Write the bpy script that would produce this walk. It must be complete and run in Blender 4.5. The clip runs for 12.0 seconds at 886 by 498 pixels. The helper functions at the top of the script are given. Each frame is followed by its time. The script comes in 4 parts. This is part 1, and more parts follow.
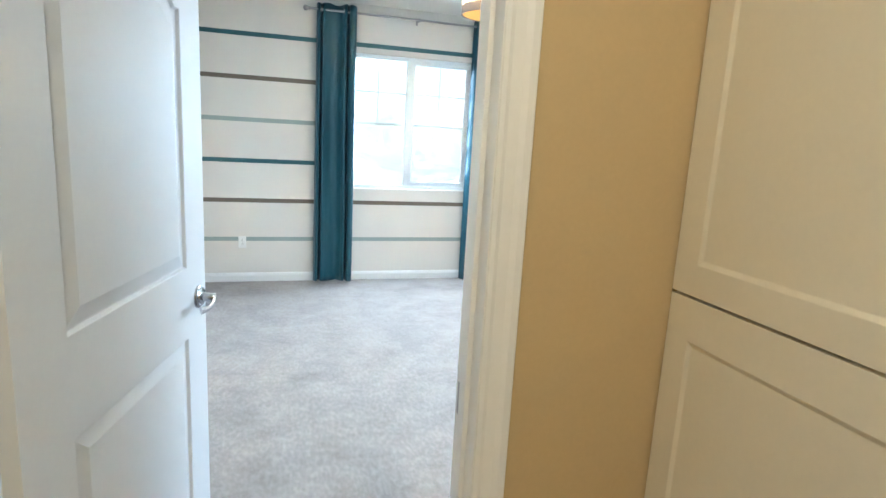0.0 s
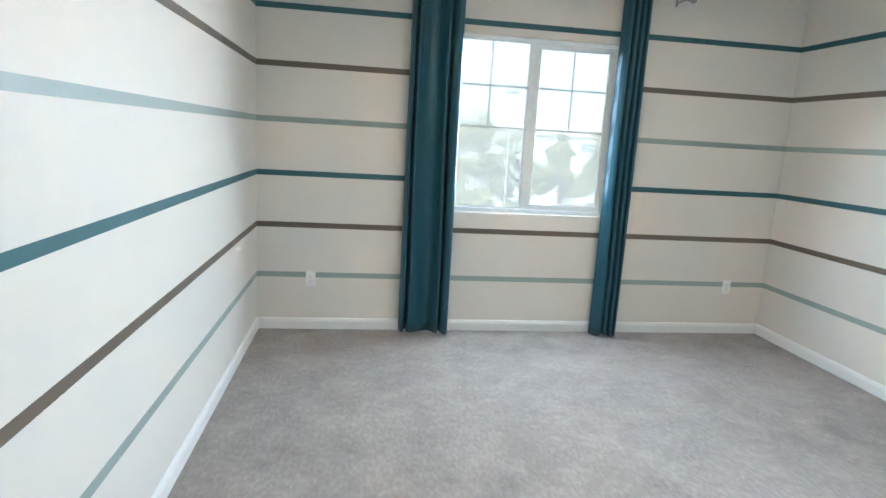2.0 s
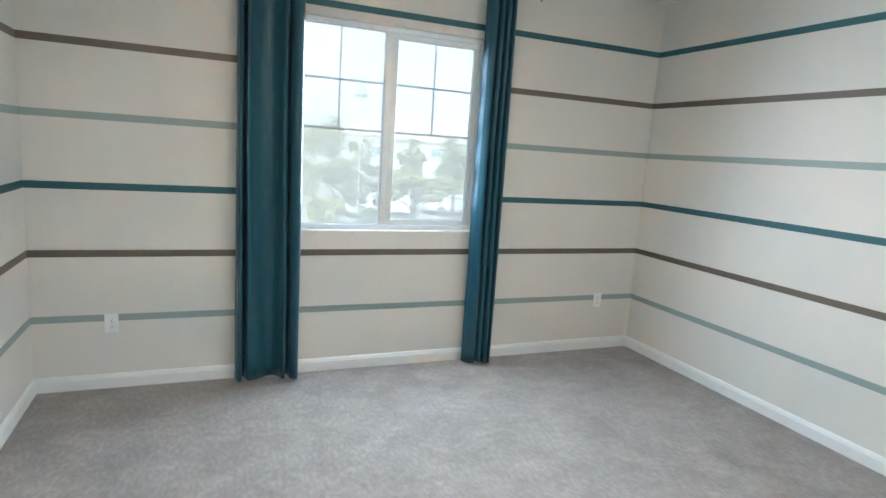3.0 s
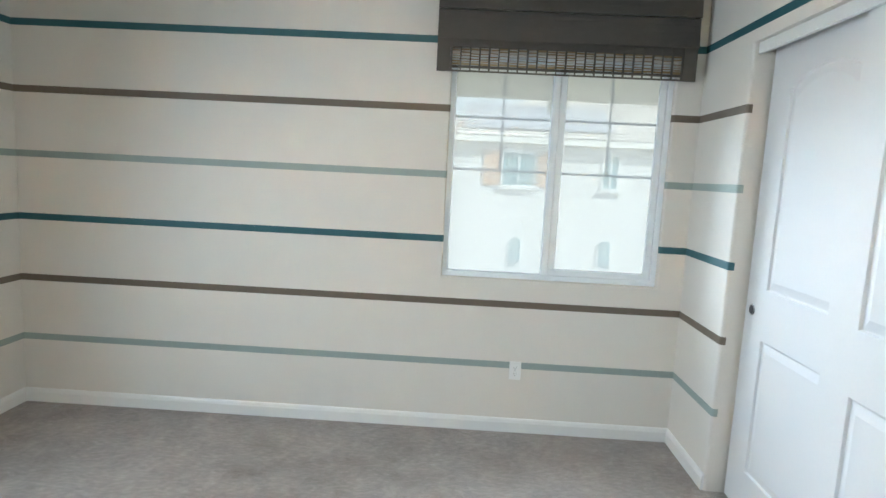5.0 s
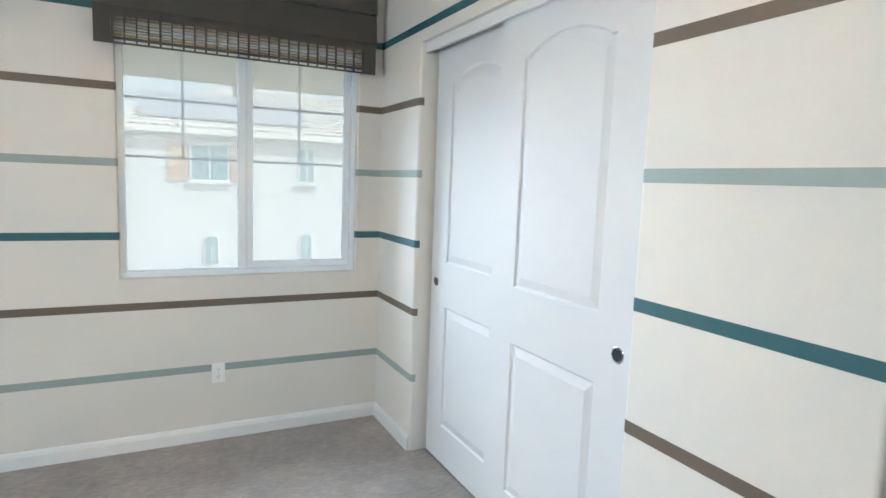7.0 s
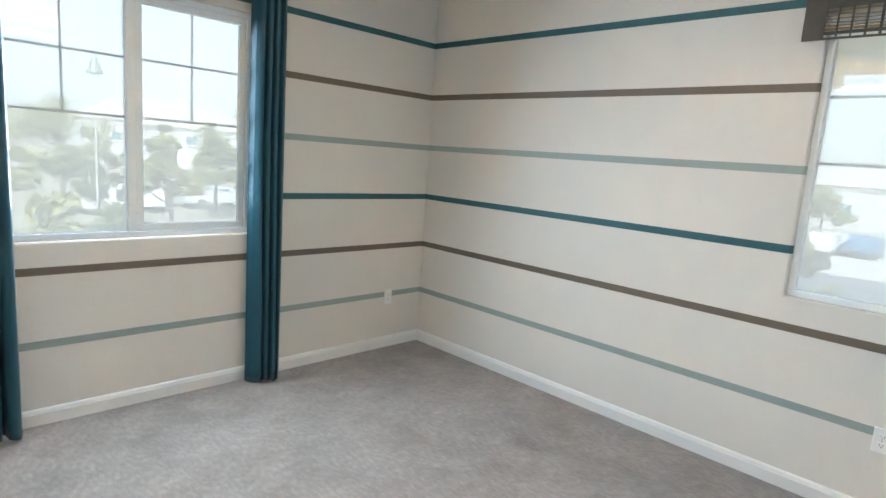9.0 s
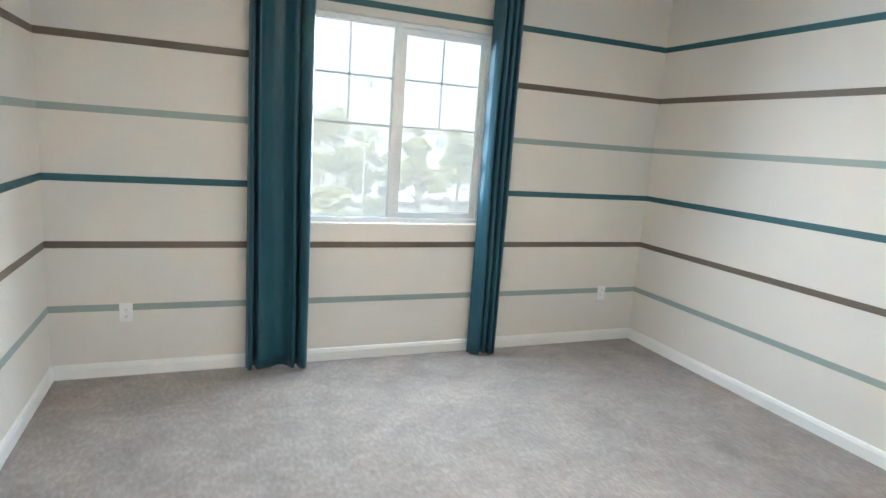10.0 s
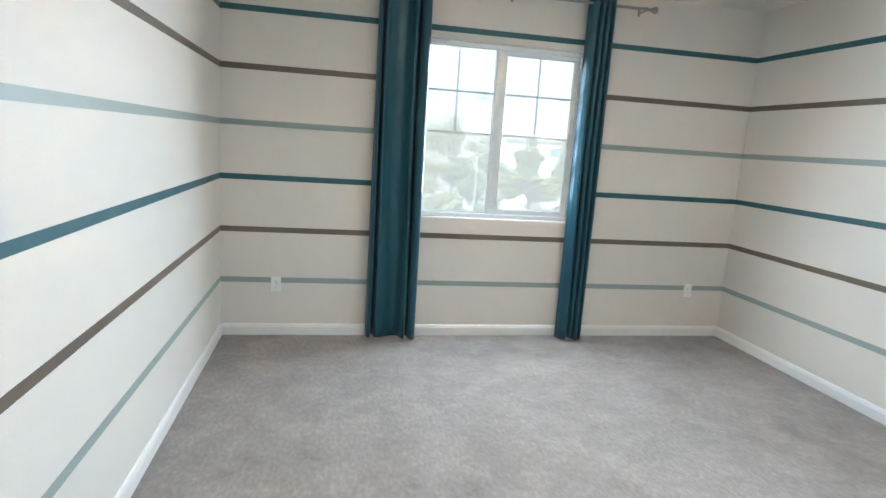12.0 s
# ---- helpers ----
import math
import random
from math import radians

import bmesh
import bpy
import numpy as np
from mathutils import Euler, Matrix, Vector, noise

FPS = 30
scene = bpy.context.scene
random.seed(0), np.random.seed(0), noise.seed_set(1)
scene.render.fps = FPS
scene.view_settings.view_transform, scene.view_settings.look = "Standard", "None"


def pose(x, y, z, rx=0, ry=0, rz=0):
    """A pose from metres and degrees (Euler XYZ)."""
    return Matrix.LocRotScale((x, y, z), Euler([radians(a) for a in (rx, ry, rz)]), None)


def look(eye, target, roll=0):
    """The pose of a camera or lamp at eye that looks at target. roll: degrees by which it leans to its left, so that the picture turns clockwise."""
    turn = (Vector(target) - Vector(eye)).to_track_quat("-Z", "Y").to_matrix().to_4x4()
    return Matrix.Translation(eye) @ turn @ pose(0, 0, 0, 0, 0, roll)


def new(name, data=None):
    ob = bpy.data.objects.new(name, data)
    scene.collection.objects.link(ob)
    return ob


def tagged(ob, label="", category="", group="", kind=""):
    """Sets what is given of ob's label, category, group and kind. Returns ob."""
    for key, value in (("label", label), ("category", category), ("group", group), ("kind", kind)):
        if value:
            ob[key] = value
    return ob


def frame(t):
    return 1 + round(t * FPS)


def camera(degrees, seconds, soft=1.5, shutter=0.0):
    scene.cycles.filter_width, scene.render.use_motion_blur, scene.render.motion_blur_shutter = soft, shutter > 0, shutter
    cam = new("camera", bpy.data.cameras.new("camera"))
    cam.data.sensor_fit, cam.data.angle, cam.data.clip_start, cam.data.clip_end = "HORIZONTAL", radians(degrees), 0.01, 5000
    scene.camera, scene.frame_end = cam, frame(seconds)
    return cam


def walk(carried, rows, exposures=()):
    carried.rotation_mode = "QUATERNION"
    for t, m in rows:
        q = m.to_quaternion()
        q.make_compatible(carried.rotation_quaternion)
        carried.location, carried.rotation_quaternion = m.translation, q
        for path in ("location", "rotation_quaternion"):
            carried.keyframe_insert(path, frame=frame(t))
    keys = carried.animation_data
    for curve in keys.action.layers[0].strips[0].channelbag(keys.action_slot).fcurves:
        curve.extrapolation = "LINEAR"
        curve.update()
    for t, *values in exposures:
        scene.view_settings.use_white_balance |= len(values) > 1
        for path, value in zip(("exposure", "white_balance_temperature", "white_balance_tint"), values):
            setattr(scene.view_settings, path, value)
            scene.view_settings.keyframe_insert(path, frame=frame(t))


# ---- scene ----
cam = camera(74.6, 12.0)
PATH = [
    (0, (-0.059, -0.114, 1.537), (0.518, 1.763, 1.155), 3.2),
    (0.3, (-0.083, 0.112, 1.528), (0.325, 2.032, 1.14), 3.2),
    (0.5, (-0.102, 0.276, 1.533), (0.227, 2.211, 1.145), 3.2),
    (0.6, (-0.104, 0.354, 1.533), (0.195, 2.293, 1.144), 3.2),
    (0.9, (-0.077, 0.585, 1.516), (0.165, 2.532, 1.127), 3.1),
    (1, (-0.065, 0.653, 1.515), (0.169, 2.601, 1.128), 3.0),
    (1.2, (-0.029, 0.818, 1.527), (0.193, 2.768, 1.141), 3.1),
    (1.5, (0.022, 1.045, 1.517), (0.245, 2.995, 1.133), 3.2),
    (2, (0.074, 1.416, 1.521), (0.354, 3.36, 1.145), 3.3),
    (2.5, (0.184, 1.742, 1.509), (0.617, 3.659, 1.141), 3.5),
    (2.7, (0.217, 1.884, 1.513), (0.763, 3.775, 1.159), 3.6),
    (4.3, (0.098, 2.748, 1.547), (1.874, 3.627, 1.282), 3.5),
    (4.5, (0.128, 2.841, 1.56), (2.001, 3.489, 1.295), 3.3),
    (5, (-0.011, 3.077, 1.583), (1.972, 3.145, 1.33), 2.9),
    (5.5, (-0.099, 3.204, 1.562), (1.827, 2.715, 1.338), 2.6),
    (6, (-0.148, 3.147, 1.552), (1.664, 2.33, 1.334), 2.0),
    (6.5, (-0.124, 3.147, 1.546), (1.605, 2.165, 1.325), 2.0),
    (6.7, (-0.09, 3.122, 1.544), (1.635, 2.136, 1.32), 2.0),
    (8.3, (0.409, 2.656, 1.552), (2.257, 3.37, 1.262), 3.7),
    (8.5, (0.389, 2.604, 1.542), (2.119, 3.559, 1.241), 3.8),
    (9, (0.287, 2.405, 1.534), (1.686, 3.8, 1.218), 4.1),
    (9.5, (0.125, 2.12, 1.527), (1.176, 3.789, 1.194), 3.9),
    (10, (0.163, 2.035, 1.55), (0.91, 3.853, 1.184), 4.1),
    (10.5, (0.272, 1.95, 1.54), (0.771, 3.851, 1.169), 3.8),
    (11, (0.218, 1.824, 1.539), (0.599, 3.752, 1.169), 3.8),
    (11.5, (0.1, 1.633, 1.535), (0.48, 3.563, 1.169), 3.9),
    (12, (0.098, 1.409, 1.533), (0.478, 3.34, 1.175), 3.8),
]
walk(cam, [(t, look(eye, target, roll)) for t, eye, target, roll in PATH],
     [(0, 3.05, 5220, 4), (0.5, 3.00, 5350, 7), (1.0, 2.95, 5430, 6), (1.5, 2.66, 5480, 6), (2.0, 2.38, 5560, 6), (2.5, 2.36, 5540, 6), (4.5, 2.05, 5700, 5), (5.5, 2.05, 5820, 6), (6.7, 2.00, 5800, 7), (8.5, 2.20, 5850, 8), (9.0, 2.17, 5830, 8), (9.5, 2.39, 5800, 8), (10.5, 2.42, 5770, 8), (12, 2.34, 5700, 7)])

# ---- light ----
SKY_STRENGTH, SUN_STRENGTH = 0.072, 2.0
world = bpy.data.worlds.new("world")
scene.world = world
world.use_nodes = True
wn = world.node_tree.nodes
sky = wn.new("ShaderNodeTexSky")
sky.sky_type, sky.sun_disc = "NISHITA", False
sky.dust_density = 1.5
sky.sun_elevation, sky.sun_rotation = radians(48), radians(215)
wn["Background"].inputs[1].default_value = SKY_STRENGTH
haze = wn.new("ShaderNodeHueSaturation")  # thin white haze takes the blue out of the sky
haze.inputs["Saturation"].default_value, haze.inputs["Value"].default_value = 0.3, 1.15
world.node_tree.links.new(sky.outputs[0], haze.inputs["Color"])
world.node_tree.links.new(haze.outputs[0], wn["Background"].inputs[0])


def lamp(name, kind, m, energy, color, **extra):
    d = bpy.data.lights.new(name, kind)
    d.energy, d.color = energy, color
    for k, v in extra.items():
        if k == "angle":
            d.angle = v
        elif k == "size":
            d.shape, d.size, d.size_y = "RECTANGLE", v[0], v[1]
        elif k == "spread":
            d.spread = v
        elif k == "radius":
            d.shadow_soft_size = v
    ob = new(name, d)
    ob.matrix_world = m
    return ob


lamp("sun", "SUN", look((-20, -28, 40), (0, 0, 0)), SUN_STRENGTH, (1.0, 0.95, 0.86), angle=radians(0.53))
NORTH_SKY, EAST_SKY, HALL_WATTS, PENDANT_WATTS = 11.0, 4.4, 4.2, 32.0
# the sky's light falls through the windows from above
for z in (1.27, 1.55, 1.83, 2.11):
    lamp("north_window_skylight", "AREA", look((1.35, 5.815, z), (1.35, 4.815, z - 0.42)), NORTH_SKY / 4, (0.83, 0.92, 1.0), size=(1.12, 0.28), spread=radians(155))
for z in (1.16, 1.50, 1.84):
    lamp("east_window_skylight", "AREA", look((3.43, 2.55, z), (2.43, 2.55, z - 0.42)), EAST_SKY / 3, (0.83, 0.92, 1.0), size=(1.16, 0.33), spread=radians(105))
# added warm hall light, its place guessed so that it reaches the door leaf
lamp("unseen_hall_light", "POINT", pose(-0.25, -0.60, 2.52), HALL_WATTS, (1.0, 0.92, 0.74), radius=0.12)
lamp("pendant_bulb", "POINT", pose(1.31, 3.50, 2.37), PENDANT_WATTS, (1.0, 0.875, 0.71), radius=0.04)
lamp("pendant_diffuser_light", "AREA", pose(1.31, 3.50, 2.280), 0.9, (1.0, 0.80, 0.56), size=(0.30, 0.30))


# ---- materials ----
def material(name, color, rough=0.6, metal=0.0, var=0.06, scale=6.0, fine=90.0, bump=0.0, bump_scale=200.0, sheen=0.0, spec=0.5, coat=0.0, island=0.0):
    """Principled surface with slow blotches, fine grain and a fine bump, all at real-world size."""
    m = bpy.data.materials.new(name)
    m.use_nodes = True
    nt = m.node_tree
    n, l = nt.nodes, nt.links
    b = n["Principled BSDF"]
    b.inputs["Roughness"].default_value = rough
    b.inputs["Metallic"].default_value = metal
    b.inputs["Specular IOR Level"].default_value = spec
    b.inputs["Sheen Weight"].default_value = sheen
    b.inputs["Coat Weight"].default_value = coat
    geo = n.new("ShaderNodeNewGeometry")
    big, small = n.new("ShaderNodeTexNoise"), n.new("ShaderNodeTexNoise")
    big.inputs["Scale"].default_value, small.inputs["Scale"].default_value = scale, fine
    big.inputs["Detail"].default_value = 4
    l.new(geo.outputs["Position"], big.inputs["Vector"])
    l.new(geo.outputs["Position"], small.inputs["Vector"])
    add = n.new("ShaderNodeMath")
    add.operation = "ADD"
    l.new(big.outputs[0], add.inputs[0])
    l.new(small.outputs[0], add.inputs[1])
    ramp = n.new("ShaderNodeMapRange")
    ramp.inputs[1].default_value, ramp.inputs[2].default_value = 0.6, 1.4
    ramp.inputs[3].default_value, ramp.inputs[4].default_value = 1 - var, 1 + var
    l.new(add.outputs[0], ramp.inputs[0])
    value = ramp.outputs[0]
    if island:
        mul = n.new("ShaderNodeMath")
        mul.operation = "MULTIPLY"
        r2 = n.new("ShaderNodeMapRange")
        r2.inputs[3].default_value, r2.inputs[4].default_value = 1 - island, 1 + island
        l.new(geo.outputs["Random Per Island"], r2.inputs[0])
        l.new(r2.outputs[0], mul.inputs[0])
        l.new(value, mul.inputs[1])
        value = mul.outputs[0]
    hsv = n.new("ShaderNodeHueSaturation")
    hsv.inputs["Color"].default_value = (*color, 1)
    l.new(value, hsv.inputs["Value"])
    l.new(hsv.outputs[0], b.inputs["Base Color"])
    rr = n.new("ShaderNodeMapRange")
    rr.inputs[1].default_value, rr.inputs[2].default_value = 0.3, 0.7
    rr.inputs[3].default_value, rr.inputs[4].default_value = max(0.02, rough - 0.06), min(1, rough + 0.06)
    l.new(big.outputs[0], rr.inputs[0])
    l.new(rr.outputs[0], b.inputs["Roughness"])
    if bump:
        bn, bt = n.new("ShaderNodeBump"), n.new("ShaderNodeTexNoise")
        bt.inputs["Scale"].default_value, bt.inputs["Detail"].default_value = bump_scale, 3
        l.new(geo.outputs["Position"], bt.inputs["Vector"])
        bn.inputs["Strength"].default_value, bn.inputs["Distance"].default_value = bump, 0.004
        l.new(bt.outputs[0], bn.inputs["Height"])
        l.new(bn.outputs[0], b.inputs["Normal"])
    return m


def glowing(name, color, strength, base=(0.8, 0.6, 0.3)):
    m = material(name, base, 0.9, spec=0.0)
    b = m.node_tree.nodes["Principled BSDF"]
    b.inputs["Emission Color"].default_value, b.inputs["Emission Strength"].default_value = (*color, 1), strength
    return m


def glass_material(name, tint=(0.96, 0.99, 0.98), haze=0.46):
    m = bpy.data.materials.new(name)
    m.use_nodes = True
    n, l = m.node_tree.nodes, m.node_tree.links
    n.remove(n["Principled BSDF"])
    tr, gl, mix, fr = n.new("ShaderNodeBsdfTransparent"), n.new("ShaderNodeBsdfGlossy"), n.new("ShaderNodeMixShader"), n.new("ShaderNodeFresnel")
    tr.inputs[0].default_value = (*tint, 1)
    gl.inputs["Roughness"].default_value = 0.02
    fr.inputs[0].default_value = 1.45
    # white translucent veil added to the pane, imitating glare that washes out the view
    veil, veil_mix = n.new("ShaderNodeBsdfTranslucent"), n.new("ShaderNodeMixShader")
    veil.inputs[0].default_value = (0.93, 0.94, 0.92, 1)
    veil_mix.inputs[0].default_value = haze
    l.new(tr.outputs[0], veil_mix.inputs[1])
    l.new(veil.outputs[0], veil_mix.inputs[2])
    l.new(fr.outputs[0], mix.inputs[0])
    l.new(veil_mix.outputs[0], mix.inputs[1])
    l.new(gl.outputs[0], mix.inputs[2])
    l.new(mix.outputs[0], n["Material Output"].inputs[0])
    return m


WALL = material("greige_wall_paint", (0.72, 0.69, 0.632), 0.62, var=0.02, scale=3, bump=0.05, bump_scale=160)
TAN = material("tan_hall_paint", (0.54, 0.41, 0.215), 0.6, var=0.03, scale=3, bump=0.05, bump_scale=160)
CEIL = material("off_white_ceiling_paint", (0.78, 0.75, 0.69), 0.8, var=0.02, bump=0.08, bump_scale=120)
WHITE = material("white_trim_paint", (0.80, 0.80, 0.78), 0.35, var=0.015, scale=4, bump=0.01, bump_scale=300)
DOORW = material("white_door_paint", (0.69, 0.70, 0.705), 0.5, var=0.015, scale=5, spec=0.25, bump=0.02, bump_scale=260)
CREAM = material("cream_cabinet_paint", (0.71, 0.655, 0.52), 0.42, var=0.02)
VINYL = material("white_window_vinyl", (0.83, 0.875, 0.90), 0.32, var=0.01)
GRID = material("grey_window_grid", (0.76, 0.75, 0.80), 0.4, var=0.02)
PLASTIC = material("white_plastic", (0.84, 0.84, 0.82), 0.3, var=0.01)
SLOT = material("dark_slot", (0.03, 0.03, 0.03), 0.7, var=0.02)
TEAL = material("teal_stripe_paint", (0.030, 0.112, 0.128), 0.5, var=0.04)
BROWN = material("brown_stripe_paint", (0.150, 0.119, 0.087), 0.5, var=0.04)
SAGE = material("pale_sage_stripe_paint", (0.31, 0.37, 0.345), 0.5, var=0.03)
CURTAIN = material("teal_satin_curtain", (0.008, 0.064, 0.092), 0.40, var=0.10, scale=3, fine=400, bump=0.05, bump_scale=900, sheen=0.1)
STEEL = material("brushed_dark_nickel", (0.34, 0.33, 0.33), 0.32, metal=0.9, var=0.05)
CHROME = material("polished_chrome", (0.75, 0.76, 0.78), 0.10, metal=1.0, var=0.02)
SATIN = material("smoky_chrome", (0.46, 0.47, 0.49), 0.14, metal=1.0, var=0.03)
CUP = material("shaded_cup_metal", (0.10, 0.10, 0.11), 0.3, metal=0.8, var=0.1)
WOVEN = material("dark_woven_wood", (0.062, 0.054, 0.043), 0.7, var=0.25, scale=14, fine=220, bump=0.3, bump_scale=350, island=0.25)
AMBER = glowing("glowing_amber_shade", (1.0, 0.49, 0.12), 0.12, (0.35, 0.17, 0.045))


def cloth_material(name, color):
    """Thin cloth that lets part of the light through."""
    m = material(name, color, 0.9, spec=0.0, bump=0.2, bump_scale=500)
    n, l = m.node_tree.nodes, m.node_tree.links
    tr, mix = n.new("ShaderNodeBsdfTranslucent"), n.new("ShaderNodeMixShader")
    tr.inputs[0].default_value = (*color, 1)
    mix.inputs[0].default_value = 0.5
    l.new(n["Principled BSDF"].outputs[0], mix.inputs[1])
    l.new(tr.outputs[0], mix.inputs[2])
    l.new(mix.outputs[0], n["Material Output"].inputs[0])
    return m


REED = cloth_material("thin_tan_reed", (0.34, 0.25, 0.14))
SHADE = cloth_material("cream_lamp_fabric", (0.72, 0.60, 0.42))
DRUM = material("taupe_drum_fabric", (0.22, 0.18, 0.15), 0.8, var=0.08, bump=0.2, bump_scale=500)
BULB = glowing("warm_lamp_glass", (1.0, 0.72, 0.42), 4.0)
GLASS = glass_material("window_glass")


def carpet_material():
    m = material("taupe_carpet", (0.268, 0.237, 0.216), 0.95, var=0.10, scale=26, fine=150, bump=0.8, bump_scale=210, sheen=0.35, spec=0.1)
    n, l = m.node_tree.nodes, m.node_tree.links
    hsv = [q for q in n if q.type == "HUE_SAT"][0]
    geo = [q for q in n if q.type == "NEW_GEOMETRY"][0]
    # brushed patches where the pile lies the other way, breaking up into tufts
    patch = n.new("ShaderNodeTexNoise")
    patch.inputs["Scale"].default_value, patch.inputs["Detail"].default_value = 3.6, 12
    patch.inputs["Roughness"].default_value, patch.inputs["Distortion"].default_value = 0.68, 0.25
    l.new(geo.outputs["Position"], patch.inputs["Vector"])
    mr = n.new("ShaderNodeMapRange")
    mr.inputs[1].default_value, mr.inputs[2].default_value = 0.36, 0.66
    mr.inputs[3].default_value, mr.inputs[4].default_value = 0.82, 1.17
    l.new(patch.outputs[0], mr.inputs[0])
    # short flecks left by feet and a vacuum cleaner
    stretch, streak, sr = n.new("ShaderNodeMapping"), n.new("ShaderNodeTexNoise"), n.new("ShaderNodeMapRange")
    stretch.inputs["Scale"].default_value = (52, 22, 1)
    stretch.inputs["Rotation"].default_value = (0, 0, 0.2)
    streak.inputs["Scale"].default_value, streak.inputs["Detail"].default_value, streak.inputs["Distortion"].default_value = 1.0, 3, 0.2
    l.new(geo.outputs["Position"], stretch.inputs["Vector"])
    l.new(stretch.outputs[0], streak.inputs["Vector"])
    sr.inputs[1].default_value, sr.inputs[2].default_value = 0.42, 0.68
    sr.inputs[3].default_value, sr.inputs[4].default_value = 0.92, 1.18
    l.new(streak.outputs[0], sr.inputs[0])
    # a few old trodden-in stains
    spots, st = n.new("ShaderNodeTexNoise"), n.new("ShaderNodeMapRange")
    spots.inputs["Scale"].default_value, spots.inputs["Detail"].default_value = 2.3, 6
    l.new(geo.outputs["Position"], spots.inputs["Vector"])
    st.inputs[1].default_value, st.inputs[2].default_value = 0.56, 0.70
    st.inputs[3].default_value, st.inputs[4].default_value = 1.02, 0.82
    l.new(spots.outputs[0], st.inputs[0])
    value = hsv.inputs["Value"].links[0].from_socket
    for q in (mr, sr, st):
        mul = n.new("ShaderNodeMath")
        mul.operation = "MULTIPLY"
        l.new(value, mul.inputs[0])
        l.new(q.outputs[0], mul.inputs[1])
        value = mul.outputs[0]
    l.new(value, hsv.inputs["Value"])
    return m


CARPET = carpet_material()
STUCCO = material("white_stucco", (0.66, 0.645, 0.62), 0.9, var=0.05, scale=1.5, bump=0.2, bump_scale=40)
SOFFIT = material("cream_soffit_paint", (0.80, 0.78, 0.72), 0.8, var=0.04)
ROOF = material("pale_clay_roof_tile", (0.66, 0.61, 0.56), 0.85, var=0.1, scale=2, island=0.12)
SHUTTER = material("orange_brown_shutter", (0.56, 0.34, 0.18), 0.6, var=0.06)
FARGLASS = material("bluish_far_window_glass", (0.14, 0.27, 0.29), 0.15, var=0.05, spec=0.6)
SOLAR = material("grey_solar_panel", (0.36, 0.37, 0.41), 0.25, var=0.05)
ASPHALT = material("pale_asphalt", (0.17, 0.165, 0.16), 0.9, var=0.12, scale=0.6, bump=0.2, bump_scale=60)
CONCRETE = material("concrete_pavement", (0.46, 0.44, 0.41), 0.9, var=0.08, scale=0.8)
EARTH = material("dry_grassy_ground", (0.34, 0.31, 0.24), 0.95, var=0.2, scale=0.15, fine=4)
BARK = material("tree_bark", (0.16, 0.12, 0.09), 0.9, var=0.2, scale=5)
LEAF = material("green_foliage", (0.17, 0.19, 0.05), 0.7, var=0.3, scale=0.8, fine=7, island=0.35)
LEAFY = material("yellow_green_foliage", (0.26, 0.25, 0.065), 0.7, var=0.3, scale=0.8, fine=7, island=0.35)
CARW = material("white_car_paint", (0.75, 0.75, 0.75), 0.25, var=0.01, coat=0.5)
CARB = material("blue_car_paint", (0.05, 0.16, 0.30), 0.25, var=0.01, coat=0.5)
CARG = material("dark_grey_car_paint", (0.08, 0.085, 0.09), 0.25, var=0.01, coat=0.5)
RUBBER = material("black_tyre_rubber", (0.025, 0.025, 0.025), 0.8)
POSTM = material("grey_green_lamp_metal", (0.28, 0.33, 0.32), 0.5, metal=0.3)


# ---- building helpers ----
def box(bm, x0, x1, y0, y1, z0, z1, bevel=0.0):
    r = bmesh.ops.create_cube(bm, size=1.0)
    vs = r["verts"]
    for v in vs:
        v.co = Vector((x0 + (v.co.x + 0.5) * (x1 - x0), y0 + (v.co.y + 0.5) * (y1 - y0), z0 + (v.co.z + 0.5) * (z1 - z0)))
    if bevel:
        es = list({e for v in vs for e in v.link_edges})
        bmesh.ops.bevel(bm, geom=es, offset=bevel, segments=2, affect="EDGES", profile=0.5)
    return bm


def boxes(*items, bevel=0.0):
    bm = bmesh.new()
    for it in items:
        box(bm, *it, bevel=bevel)
    return bm


def tube(bm, a, b, r0, r1=None, seg=16, caps=True):
    """A round rod from a to b."""
    a, b = Vector(a), Vector(b)
    d = b - a
    m = Matrix.Translation((a + b) / 2) @ d.to_track_quat("Z", "Y").to_matrix().to_4x4()
    bmesh.ops.create_cone(bm, cap_ends=caps, segments=seg, radius1=r0, radius2=r0 if r1 is None else r1, depth=d.length, matrix=m)
    return bm


def lathe(bm, profile, seg=24, m=None, caps=True):
    """Turn a profile of (radius, height) about z."""
    rings = []
    for r, z in profile:
        ring = [bm.verts.new((r * math.cos(2 * math.pi * i / seg), r * math.sin(2 * math.pi * i / seg), z)) for i in range(seg)]
        rings.append(ring)
    for a, b in zip(rings, rings[1:]):
        for i in range(seg):
            bm.faces.new((a[i], a[(i + 1) % seg], b[(i + 1) % seg], b[i]))
    if caps:
        bm.faces.new(rings[0][::-1])
        bm.faces.new(rings[-1])
    if m is not None:
        bmesh.ops.transform(bm, matrix=m, verts=[v for ring in rings for v in ring])
    return bm


def finish(name, bm, mats, smooth=False):
    bmesh.ops.recalc_face_normals(bm, faces=bm.faces)
    me = bpy.data.meshes.new(name)
    if smooth:
        for f in bm.faces:
            f.smooth = True
    bm.to_mesh(me)
    bm.free()
    for m in (mats if isinstance(mats, (list, tuple)) else [mats]):
        me.materials.append(m)
    if smooth:
        me.set_sharp_from_angle(angle=radians(40))
    return me


def part(name, bm, mat, parent, label="", smooth=False):
    ob = new(name, finish(name, bm, mat, smooth))
    ob.parent = parent
    return tagged(ob, label) if label else ob


